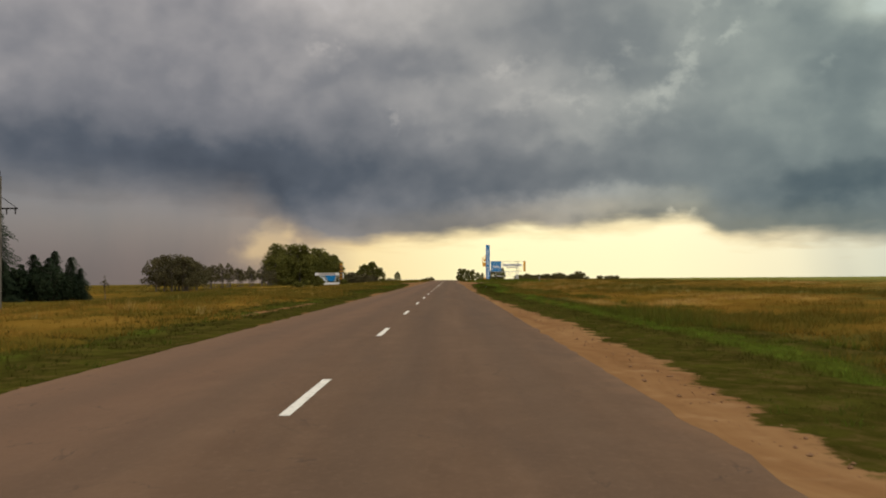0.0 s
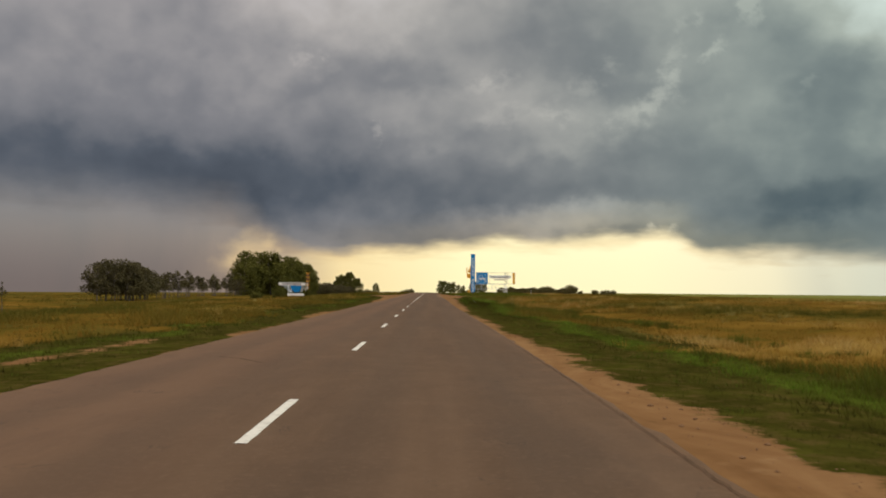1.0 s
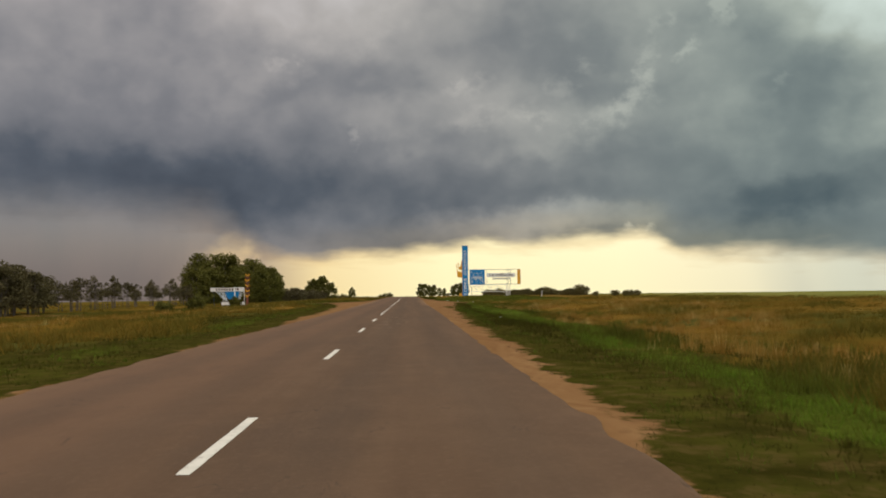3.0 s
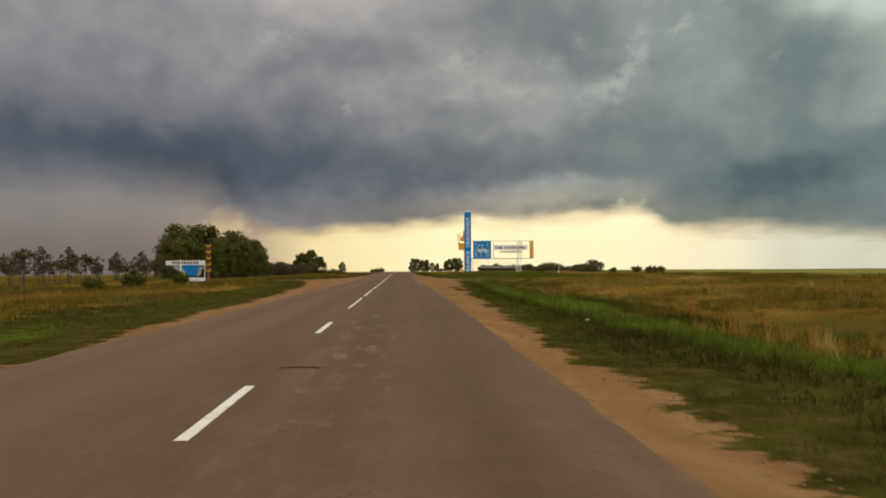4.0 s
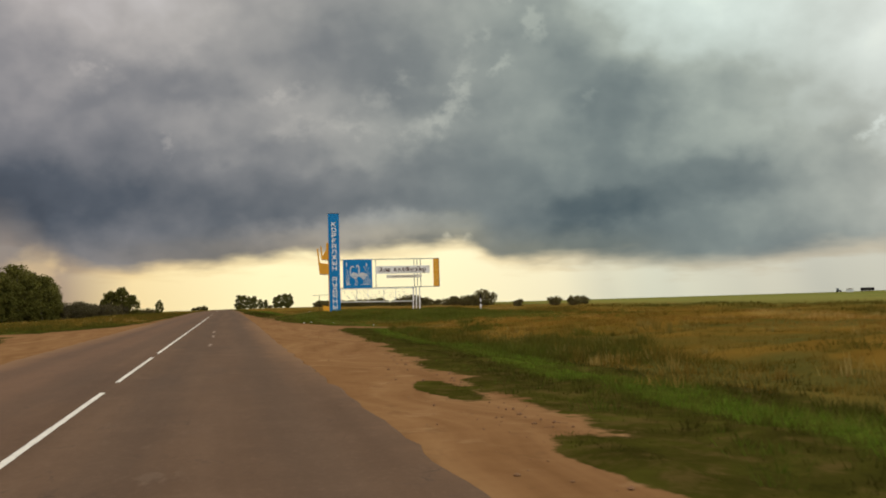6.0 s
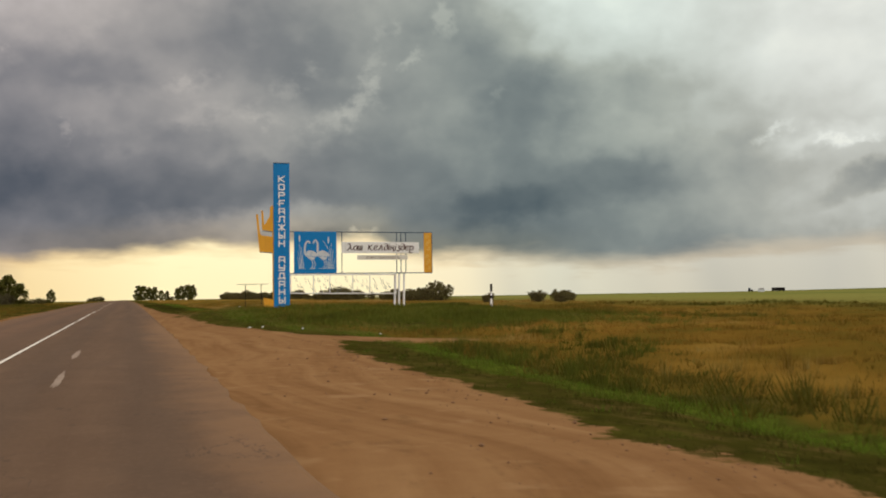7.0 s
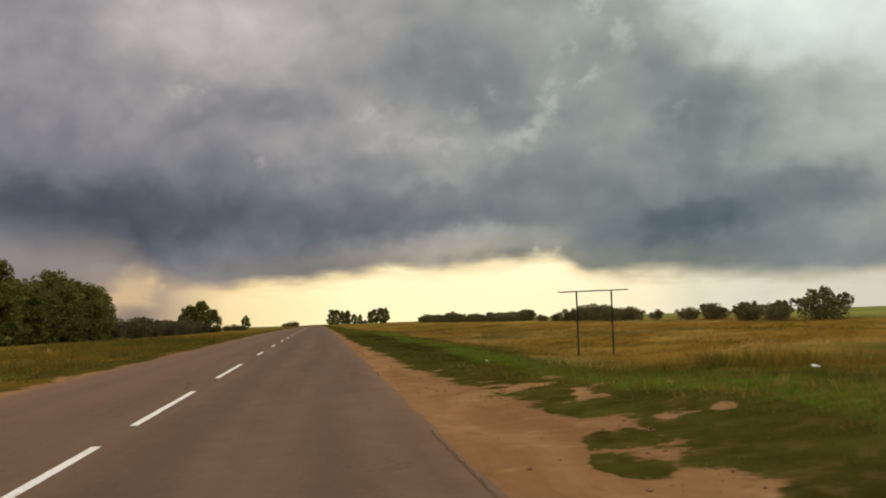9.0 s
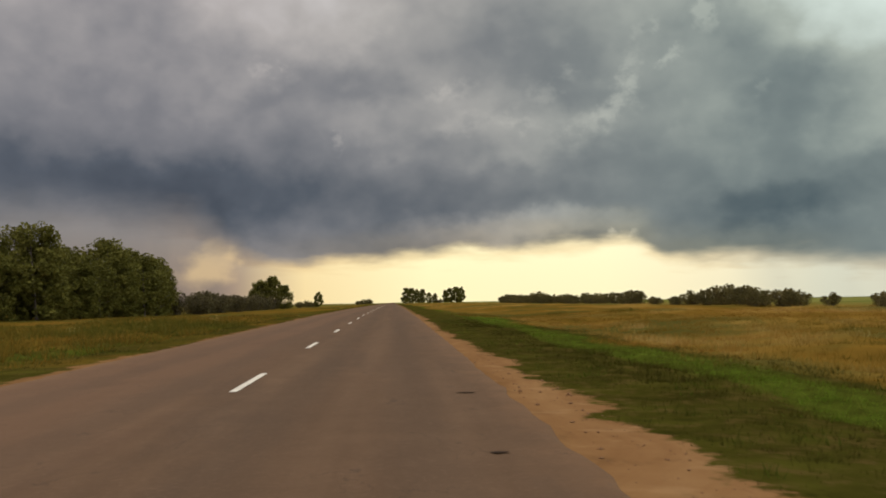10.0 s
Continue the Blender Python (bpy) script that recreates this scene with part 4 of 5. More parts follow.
def bent_pen(pts, y, bm, k=4):
    """A brush stroke through pts, thicker downwards than across, laid on the face at y."""
    fine = []
    for i in range(len(pts) - 1):
        a, b, c, d = pts[max(0, i - 1)], pts[i], pts[i + 1], pts[min(len(pts) - 1, i + 2)]
        for j in range(k):
            u = j / k
            fine.append(tuple(0.5 * (2 * q + (r_ - p) * u + (2 * p - 5 * q + 4 * r_ - t) * u * u + (3 * q - p - 3 * r_ + t) * u ** 3) for p, q, r_, t in zip(a, b, c, d)))
    fine.append(pts[-1])
    steep = [abs(fine[min(len(fine) - 1, i + 1)][1] - fine[max(0, i - 1)][1]) / (math.dist(fine[min(len(fine) - 1, i + 1)], fine[max(0, i - 1)]) or 1) for i in range(len(fine))]
    ribbon(fine, [0.034 + 0.034 * q for q in steep], y, y + 0.012, bm)


def build_board():
    x0 = 11.25
    bd = tagged(thing("welcome_board", x0, PY, PZ), "steel pipe frame with a blue panel and white greeting banners", "sign board")
    zt, zb, xr = 4.32, 1.92, 8.52
    y = 0.12
    for name, z in (("top_rail", zt), ("bottom_rail", zb)):
        part(name, rod((0, y, z), (xr, y, z), 0.028), M_STEEL, bd)
    part("end_rail", rod((xr, y, zb), (xr, y, zt), 0.026), M_STEEL, bd)
    part("stay", rod((3.04, y, zb), (3.04, y, zt), 0.024), M_STEEL, bd)
    # blue picture panel
    pa = part("picture_panel", box(0.25, y - 0.045, zb - 0.01, 2.72, y + 0.03, zt, 0.012), M_BLUE, bd, "blue enamelled panel with pale figures and reeds")
    f = y - 0.052

    def oval(cx, cz, rx, rz, turn=0.0, k=20, tail=0.0, lift=0.0):
        """A flat oval, drawn out to a point at its right end by tail."""
        c, q = math.cos(turn), math.sin(turn)
        pts = []
        for i in range(k):
            u = 2 * math.pi * i / k
            px, pz = rx * math.cos(u) * (1 + tail * max(0.0, math.cos(u)) ** 6), rz * math.sin(u)
            pts.append((cx + px * c - pz * q, cz + px * q + pz * c))
        return slab(pts, f - lift, f + 0.01)

    def bent_line(pts, width, lift=0.0, k=4):
        """A ribbon through pts, rounded between them."""
        fine = []
        for i in range(len(pts) - 1):
            p0, p1, p2, p3 = pts[max(0, i - 1)], pts[i], pts[i + 1], pts[min(len(pts) - 1, i + 2)]
            for j in range(k):
                u = j / k
                fine.append(tuple(0.5 * (2 * b_ + (c_ - a_) * u + (2 * a_ - 5 * b_ + 4 * c_ - d_) * u * u + (3 * b_ - a_ - 3 * c_ + d_) * u ** 3) for a_, b_, c_, d_ in zip(p0, p1, p2, p3)))
        fine.append(pts[-1])
        n = len(fine) - 1
        return ribbon(fine, [width[0] + (width[1] - width[0]) * i / n for i in range(n + 1)], f - lift, f + 0.008)

    for cx, hook in ((1.27, [(-0.30, -0.12), (-0.40, 0.05), (-0.41, 0.30), (-0.37, 0.55), (-0.27, 0.70), (-0.16, 0.70), (-0.11, 0.58)]),
                     (1.97, [(-0.27, -0.12), (-0.36, 0.10), (-0.36, 0.40), (-0.37, 0.62), (-0.45, 0.76), (-0.55, 0.75), (-0.60, 0.60)])):
        cz = zb + 1.13
        part("pale_oval", oval(cx - 0.02, cz, 0.30, 0.18, -0.30, 20, 0.35), M_FIGURE, pa)
        part("pale_oval", oval(cx - 0.06, cz - 0.17, 0.26, 0.16, -0.42, 18, 0.0, 0.003), M_FIGURE, pa)
        part("dark_wave", ribbon([(cx - 0.27, cz - 0.09), (cx - 0.18, cz - 0.17), (cx - 0.10, cz - 0.13), (cx - 0.02, cz - 0.18), (cx + 0.08, cz - 0.14), (cx + 0.16, cz - 0.19), (cx + 0.28, cz - 0.15)], 0.022, f - 0.009, f + 0.008), M_BLUE, pa)
        part("pale_hook", bent_line([(cx + p, cz + q) for p, q in hook], (0.13, 0.075), 0.006), M_FIGURE, pa)
        for dx in (-0.03, 0.10):
            leg = [(cx + dx, cz - 0.32), (cx + dx + 0.06, cz - 0.50), (cx + dx + 0.10, cz - 0.62), (cx + dx + 0.02, cz - 0.84), (cx + dx - 0.06, cz - 0.86)]
            part("pale_stroke", ribbon(leg, 0.042, f - 0.0015, f + 0.008), M_FIGURE, pa)
    for x, bow, h, wide in ((0.55, -.12, 0.62, .05), (0.62, -.16, 1.00, .05), (0.70, -.17, 1.42, .045), (0.78, -.13, 1.20, .04), (2.24, .05, 1.20, .045), (2.32, .10, 1.45, .05), (2.42, .08, 1.05, .05), (2.52, .10, 0.55, .04)):
        part("reed", bent_line([(x, zb + 0.30), (x + bow * 0.35, zb + 0.30 + h * 0.5), (x + bow, zb + 0.30 + h)], (wide, 0.02)), M_FIGURE, pa)
    part("reed", bent_line([(2.22, zb + 1.42), (2.05, zb + 1.72), (1.93, zb + 1.88)], (0.05, 0.015)), M_FIGURE, pa)
    for x, z in ((0.56, 2.00), (2.24, 1.92)):
        part("reed_head", oval(x, zb + z, 0.05, 0.20), M_FIGURE, pa)
    for x0_, x1_ in ((0.5, 0.95), (1.15, 1.5), (1.7, 2.6)):
        part("water_line", ribbon([(x0_, zb + 0.27), ((x0_ + x1_) / 2, zb + 0.29), (x1_, zb + 0.27)], 0.022, f, f + 0.008), M_FIGURE, pa)
    # banners
    ban = part("banner", box(3.02, y - 0.09, zb + 1.16, 7.69, y - 0.05, zt - 0.58, 0.008), M_WHITE, bd, "long white banner with dark lettering")
    at = 3.34
    for ch in "Хош келдіңіздер":
        if ch == " ":
            at += 0.30
            continue
        lines, wide = PEN[ch]
        bm = bmesh.new()
        for line in lines:
            bent_pen([(at + 0.32 * p + 0.05 * q, zb + 1.34 + 0.265 * q) for p, q in line], y - 0.098, bm)
        part("letter", bm, M_INK, ban)
        at += 0.32 * wide + 0.045
    low = part("banner", box(3.94, y - 0.09, zb + 0.78, 6.98, y - 0.055, zb + 1.05, 0.006), M_CREAM, bd, "short cream banner with faded lettering")
    spelled("ДОБРО ПОЖАЛОВАТЬ", 0.19, 4.45, 6.55, y - 0.096, zb + 0.84, M_FAINT, low, 0.008, 0.0, 1.1)
    end = part("end_panel", box(8.02, y - 0.04, zb + 0.02, 8.49, y + 0.03, zt - 0.02, 0.01), M_ORANGE, bd, "narrow ochre panel with pale ornament")
    for z in (zb + 0.62, zb + 1.78):
        for k, (dx, dz, r_, a0) in enumerate(((-0.05, 0.34, 0.11, 0.0), (0.05, 0.12, 0.10, 3.1), (-0.05, -0.10, 0.10, 0.2), (0.05, -0.32, 0.11, 3.3))):
            curl = [(8.255 + dx + r_ * math.cos(a0 + a) * (1 - a / 8.5), z + dz + r_ * 1.25 * math.sin(a0 + a) * (1 - a / 8.5)) for a in (q * 0.5 for q in range(13))]
            part("ornament", ribbon(curl, 0.045, f + 0.002 - 0.0008 * k, f + 0.012), M_GILT, end)
    for dx in (6.36, 6.62, 6.92):
        post = part("post", rod((dx, y + 0.08, zb - 0.02), (dx, y + 0.08, zt), 0.028), M_STEEL, bd, "dark upper post pipe")
        part("lower_post", rod((dx - 0.15, y + 0.08, -0.35), (dx - 0.12, y + 0.08, zb - 0.02), 0.058, 0.058, 10), M_WHITE, post, "white painted post foot")
    # white scroll lattice underneath
    lat = part("lattice_frame", rod((0, y, zb - 0.08), (6.3, y, zb - 0.08), 0.035), M_WHITE, bd, "white lattice frame with thin scrolls")
    rod_b = rod((0, y, 0.78), (6.3, y, 0.71), 0.035)
    part("lattice_rail", rod_b, M_WHITE, lat)
    for x in (0.05, 1.37, 2.32, 3.68, 4.70, 6.27):
        part("lattice_bar", rod((x, y, 0.74), (x, y, zb - 0.08), 0.026 if x < 6 else 0.035), M_WHITE, lat)
    # bent-wire leaves and curls, most of them leaning to the right
    r = random.Random(8)
    for i in range(40):
        cx, cz = 0.30 + 5.65 * (i + r.random()) / 40, r.uniform(0.92, 1.60)
        size, tip = r.uniform(0.14, 0.26), r.uniform(0.5, 1.1)
        for side in ((1, -1) if i % 3 == 0 else (r.choice((1, -1)),)):
            pts = []
            for j in range(8):
                u = j / 7
                bow = side * 0.45 * math.sin(math.pi * u)
                pts.append((cx + size * (-tip * (u - 0.5) * 1.1 + bow * 0.5), cz + size * ((u - 0.5) * 1.7 + bow * 0.35)))
            pts = [(min(6.2, max(0.1, q)), min(1.80, max(0.80, z))) for q, z in pts]
            part("scroll", ribbon(pts, 0.014, y - 0.010, y + 0.010), M_WIRE, lat)
    return bd


build_board()


# ---- the village sign across the road ----
def build_village_sign():
    a, b = Vector((-31.0, 244.4)), Vector((-25.05, 239.95))
    gz = height(-28, 242)
    turn = math.degrees(math.atan2(b.y - a.y, b.x - a.x))
    sg = tagged(thing("village_sign", a.x, a.y, gz, turn), "white and blue roadside sign with rays on thin posts", "sign")
    L, up = (b - a).length, -gz
    top = up + 2.36
    strip = part("name_strip", box(-0.49, -0.04, top - 0.62, L, 0.04, top, 0.01), M_WHITE, sg, "white name strip with dark bars")
    for i in range(9):
        part("dark_bar", box(0.85 + i * 0.62, -0.052, top - 0.48, 1.24 + i * 0.62, -0.042, top - 0.14), M_INK, strip)
    part("blue_bowl", slab([(3.05, top - 0.64), (6.35, top - 0.64), (6.30, top - 1.10), (5.95, top - 1.75), (5.55, top - 2.10), (4.30, top - 2.10), (3.55, top - 1.60), (3.15, top - 1.05)], -0.03, 0.03), M_BLUE, sg, "blue bowl-shaped panel")
    part("base_panel", box(2.2, -0.06, up - 0.50, L + 0.05, 0.1, up + 0.02, 0.015), M_WHITE, sg, "white base panel")
    for x in (2.45, L - 0.06):
        part("post", rod((x, 0.08, -0.4), (x, 0.08, top - 0.1), 0.05), M_WHITE, sg)
    part("post", rod((0.3, 0.08, -0.4), (0.3, 0.08, top - 0.1), 0.035), M_STEEL, sg, "thin dark rear post")
    for i in range(20):
        x1 = 0.75 + 2.2 * i / 11 if i < 12 else 6.45 + 0.9 * (i - 12) / 7
        tip = (3.0 + 0.7 * i / 11, top - 2.1) if i < 12 else (5.9 + 0.5 * (i - 12) / 7, top - 2.1)
        part("ray", rod((x1, 0.0, top - 0.62), (tip[0], 0.0, tip[1]), 0.018, 0.018, 5), M_PALE, sg)
    # ear-shaped pillar of chevrons
    ch = tagged(thing("chevron_pillar", b.x + 0.55, b.y - 0.2, gz, turn * 0.3), "narrow pillar of ochre and white chevrons", "pillar")
    part("shaft", rod((0, 0.1, -0.4), (0, 0.1, up + 4.3), 0.06), M_STEEL, ch)
    for i in range(9):
        z = up + 0.75 + i * 0.42
        for s in (-1, 1):
            part("chevron", slab([(0, z), (s * 0.36, z + 0.26), (s * 0.36, z + 0.46), (0, z + 0.2)], -0.02, 0.04), M_ORANGE if i % 2 == 0 else M_RED, ch)
    part("ear_stem", box(-0.16, -0.01, -0.3, 0.16, 0.08, up + 0.75, 0.01), M_RED, ch, "dull red lower stem")


build_village_sign()



# ---- small roadside things ----
def build_sign_frame():
    g = height(13.1, 272.0)
    fr = tagged(thing("empty_sign_frame", 12.46, 272.06, g), "bare black two-post sign frame in dry grass", "sign frame")
    for x, dip in ((0, 0.3), (1.4, 0.4)):
        part("post", box(x - 0.027, -0.027, -dip, x + 0.027, 0.027, 2.12 - g, 0.005), M_BLACK, fr)
    part("crossbar", rod((-0.72, 0, 2.11 - g), (2.08, 0, 2.15 - g), 0.022), M_BLACK, fr)


build_sign_frame()


def build_marker(x, y):
    g = height(x, y)
    mk = tagged(thing("marker_post", x, y, g), "slim black and white striped roadside marker post", "marker post")
    part("body", box(-0.055, -0.05, -0.3, 0.055, 0.05, 1.40, 0.01), M_WHITE, mk)
    for z0, z1 in ((0.55, 0.72), (0.98, 1.42)):
        part("black_band", box(-0.059, -0.054, z0, 0.059, 0.054, z1, 0.004), M_BLACK, mk)


build_marker(23.07, 237.9)


def build_white_post():
    g = height(-19.9, 201.6)
    po = tagged(thing("white_post", -19.9, 201.6, g), "slim white painted post standing beside a shrub", "post")
    part("shaft", rod((0, 0, -0.3), (0, 0, 2.14 - g), 0.07, 0.065, 10), M_WHITE, po)
    part("cap", rod((0, 0, 2.14 - g), (0, 0, 2.19 - g), 0.075, 0.05, 10), M_PALE, po)


build_white_post()


def build_pole():
    g = height(-34.6, 80)
    po = tagged(thing("utility_pole", -34.6, 80, g), "grey wooden power pole with a braced steel crossarm", "utility pole")
    part("pole", rod((0, 0, -0.5), (0, 0, 9.6 - g), 0.17, 0.11, 10), M_POLE, po)
    part("top_pin", rod((0, 0, 9.5 - g), (0, 0, 10.1 - g), 0.03), M_BLACK, po)
    part("crossarm", box(-1.35, -0.05, 6.95 - g, 1.45, 0.05, 7.07 - g, 0.01), M_BLACK, po)
    for s in (-1, 1):
        part("brace", rod((s * 0.05, 0, 8.0 - g), (s * 1.35, 0, 7.06 - g), 0.03), M_BLACK, po)
        part("insulator", rod((s * 1.25, 0, 6.95 - g), (s * 1.25, 0, 6.55 - g), 0.07, 0.05), M_BLACK, po)
    part("insulator", rod((0.55, 0, 6.95 - g), (0.55, 0, 6.5 - g), 0.06, 0.05), M_BLACK, po)


build_pole()


def build_litter():
    r = random.Random(12)
    spots = [(6.7, 219.7), (7.2, 219.8), (8.5, 218.6), (10.5, 214.9), (7.3, 262.9), (6.2, 127.0), (9.3, 247.2)]
    for x, y in spots:
        g = height(x, y)
        bm = bmesh.new()
        bmesh.ops.create_grid(bm, x_segments=4, y_segments=4, size=0.038)
        for v in bm.verts:
            v.co.z += 0.05 + r.uniform(0, 0.05)
            v.co.x += r.uniform(-0.03, 0.03)
        ob = part("litter", bm, M_WHITE)
        sol = ob.modifiers.new("thick", "SOLIDIFY")
        sol.thickness = 0.004
        ob.matrix_world = pose(x, y, g + 0.03, 0, 0, r.uniform(0, 180))
        tagged(ob, "crumpled white plastic scrap lying in grass", "litter", "litter on the verge")


build_litter()


def build_far_farm():
    x, y = 540, 926
    g = height(x, y)
    tr = tagged(thing("farm_trailer", x, y, g, -35), "far dark farm trailer parked on a field", "trailer")
    part("body", box(0, -1.3, 1.0, 11, 1.3, 3.6, 0.2), M_BLACK, tr)
    for i in range(4):
        part("wheel", rod((1.5 + i * 2.7, -1.4, 0.55), (1.5 + i * 2.7, 1.4, 0.55), 0.6, 0.6, 14), M_BLACK, tr)
    hut = tagged(thing("field_hut", x - 10, y + 6, g, -35), "small pale field cabin with a low roof", "cabin")
    part("wall", box(0, -1.3, -0.2, 6, 1.3, 2.6, 0.05), M_PALE, hut)
    part("roof", slab([(-0.2, 2.6), (3, 3.3), (6.2, 2.6)], -1.5, 1.5), M_WORN, hut)
    trk = tagged(thing("tractor", x - 17, y + 10, g, -35), "far dark tractor beside a field cabin", "tractor")
    part("body", box(0, -0.9, 0.8, 4.2, 0.9, 2.0, 0.15), M_BLACK, trk)
    part("cab", box(0.2, -0.85, 2.0, 2.0, 0.85, 3.6, 0.12), M_STEEL, trk)
    for dx, rr in ((0.8, 0.95), (3.6, 0.6)):
        part("wheel", rod((dx, -1.0, rr), (dx, 1.0, rr), rr, rr, 16), M_BLACK, trk)


build_far_farm()


# ---- trees ----
def leaf_cloud(centres, per, size, r, flat_=0.75):
    """Many small bent leaves gathered in clumps: verts and faces."""
    verts, faces = [], []
    for (cx, cy, cz), rad in centres:
        for _ in range(per):
            while True:
                p = Vector((r.uniform(-1, 1), r.uniform(-1, 1), r.uniform(-1, 1)))
                if 0.2 < p.length < 1:
                    break
            p = p.normalized() * (p.length ** 0.5)
            q = Vector((cx + p.x * rad, cy + p.y * rad, cz + p.z * rad * flat_))
            a = Vector((r.gauss(0, 1), r.gauss(0, 1), r.gauss(0, 0.6))).normalized()
            b = a.cross(Vector((r.gauss(0, 1), r.gauss(0, 1), r.gauss(0, 1)))).normalized()
            s = size * r.uniform(0.6, 1.3)
            k = len(verts)
            verts += [q - a * s, q + b * s * 0.55, q + a * s, q - b * s * 0.55]
            faces += [(k, k + 1, k + 2), (k, k + 2, k + 3)]
    return verts, faces


def limb_mesh(stems):
    bm = bmesh.new()
    for pts, r0, r1 in stems:
        n = len(pts) - 1
        for i in range(n):
            rod(pts[i], pts[i + 1], r0 + (r1 - r0) * i / n, r0 + (r1 - r0) * (i + 1) / n, 6, bm)
    return bm


def build_tree(name, label, h, crown_w, base, seed, leaf, clumps=46, per=60, size=0.30, trunks=1, taper=0.8):
    """A trunk with limbs under a crown of uneven clumps."""
    r = random.Random(seed)
    t = tagged(thing(name, 0, 0, 0), label, "tree")
    stems, centres = [], []
    for k in range(trunks):
        ox, oy = (0, 0) if trunks == 1 else (r.uniform(-0.25, 0.25) * crown_w, r.uniform(-0.25, 0.25) * crown_w)
        lean = Vector((r.uniform(-0.06, 0.06), r.uniform(-0.06, 0.06)))
        spine = [Vector((ox + lean.x * h * f + r.uniform(-0.1, 0.1), oy + lean.y * h * f + r.uniform(-0.1, 0.1), h * f - 0.4 * (f == 0))) for f in (0, 0.25, 0.5, 0.7, 0.88)]
        stems.append((spine, 0.016 * h, 0.004 * h))
        for _ in range(7):
            f = r.uniform(base + 0.02, 0.8)
            s = spine[0].lerp(spine[-1], f)
            a = r.uniform(0, 6.28)
            reach = crown_w * 0.42 * (1 - 0.5 * f)
            e = s + Vector((math.cos(a) * reach, math.sin(a) * reach, h * r.uniform(0.06, 0.16)))
            stems.append(([s, s.lerp(e, 0.5) + Vector((0, 0, 0.2)), e], 0.006 * h, 0.002 * h))
            centres.append((tuple(e), crown_w * r.uniform(0.13, 0.2)))
        centres.append((tuple(spine[-1]), crown_w * 0.14))
    while len(centres) < clumps:
        f = r.uniform(0, 1)
        z = h * (base + (1 - base) * f * 0.97)
        wide = crown_w / 2 * (math.sin(math.pi * min(1, 0.16 + f * taper)) ** 0.7) * r.uniform(0.45, 1.0)
        a = r.uniform(0, 6.28)
        centres.append(((math.cos(a) * wide, math.sin(a) * wide, z), crown_w * r.uniform(0.09, 0.17)))
    part("trunk", limb_mesh(stems), M_BARK, t)
    v, f = leaf_cloud(centres, per, size, r)
    raw("crown", v, f, leaf, t)
    return t


def build_spruce(name, label, h, w, seed):
    r = random.Random(seed)
    t = tagged(thing(name, 0, 0, 0), label, "tree")
    part("trunk", rod((0, 0, -0.4), (0, 0, h * 0.97), 0.016 * h, 0.004 * h, 8), M_BARK, t)
    v, f = [], []
    z = h * 0.05
    while z < h * 0.99:
        q = 1 - z / h
        n = int(7 + 7 * q)
        for i in range(n):
            a = 6.283 * (i + r.random()) / n
            reach = w / 2 * (q ** 0.7) * r.uniform(0.4, 1.25) * (1 + 0.25 * math.sin(z * 2.3 + seed) + 0.2 * math.sin(3 * a + z)) + 0.12
            d = Vector((math.cos(a), math.sin(a), 0))
            side = Vector((-d.y, d.x, 0))
            steps = max(3, int(reach / 0.22))
            for k in range(steps):
                u = (k + 0.5) / steps
                c = Vector((0, 0, z)) + d * reach * u + Vector((0, 0, reach * (0.10 * u - 0.42 * u * u) + r.uniform(-.05, .05)))
                for _ in range(5):
                    o = side * r.uniform(-1, 1) * 0.30 * (1.1 - u) * reach * 0.5 + Vector((0, 0, r.uniform(-0.22, 0.05)))
                    g = (d + side * r.uniform(-0.8, 0.8) + Vector((0, 0, r.uniform(-0.7, 0.2)))).normalized() * r.uniform(0.16, 0.30)
                    b = side * 0.05 + Vector((0, 0, 0.05))
                    j = len(v)
                    v += [c + o - b, c + o + b, c + o + g]
                    f.append((j, j + 1, j + 2))
        z += h * 0.033
    raw("crown", v, f, M_NEEDLE, t)
    return t


def build_bush(name, label, h, w, seed, leaf, twiggy=0.5, per=46):
    """Many stems from one foot, leafy all over, with twigs standing out of the crown."""
    r = random.Random(seed)
    t = tagged(thing(name, 0, 0, 0), label, "bush")
    stems, centres = [], []
    for _ in range(26):
        a, out = r.uniform(0, 6.28), math.sqrt(r.uniform(0.0, 1.0)) * 0.48 * w
        top = h * (1.0 - 0.45 * (2 * out / w) ** 2) * r.uniform(0.7, 1.04)
        e = Vector((math.cos(a) * out, math.sin(a) * out, top))
        stems.append(([Vector((math.cos(a) * out * 0.3, math.sin(a) * out * 0.3, -0.2)), e * 0.55 + Vector((0, 0, 0.08 * h)), e + Vector((0, 0, twiggy * 0.12 * h))], 0.014 * h, 0.004 * h))
        for f in (0.12, 0.3, 0.48, 0.66, 0.82, 0.96):
            q = Vector((e.x * (0.6 + 0.4 * f), e.y * (0.6 + 0.4 * f), e.z * f))
            centres.append(((q.x + r.uniform(-.06, .06) * w, q.y + r.uniform(-.06, .06) * w, q.z + 0.05 * h), w * r.uniform(0.07, 0.12) * (1.2 - twiggy * 0.6 * f)))
        for _ in range(int(4 * twiggy)):
            tip = e + Vector((r.uniform(-.1, .1) * w, r.uniform(-.1, .1) * w, r.uniform(0.0, 0.16) * h))
            stems.append(([e * 0.8, tip], 0.006 * h, 0.002 * h))
            centres.append((tuple(tip * 0.98), w * 0.03))
    part("trunk", limb_mesh(stems), M_BARK, t)
    v, f = leaf_cloud(centres, per // 2, 0.034 * h + 0.055, r, 1.0)
    raw("crown", v, f, leaf, t)
    return t


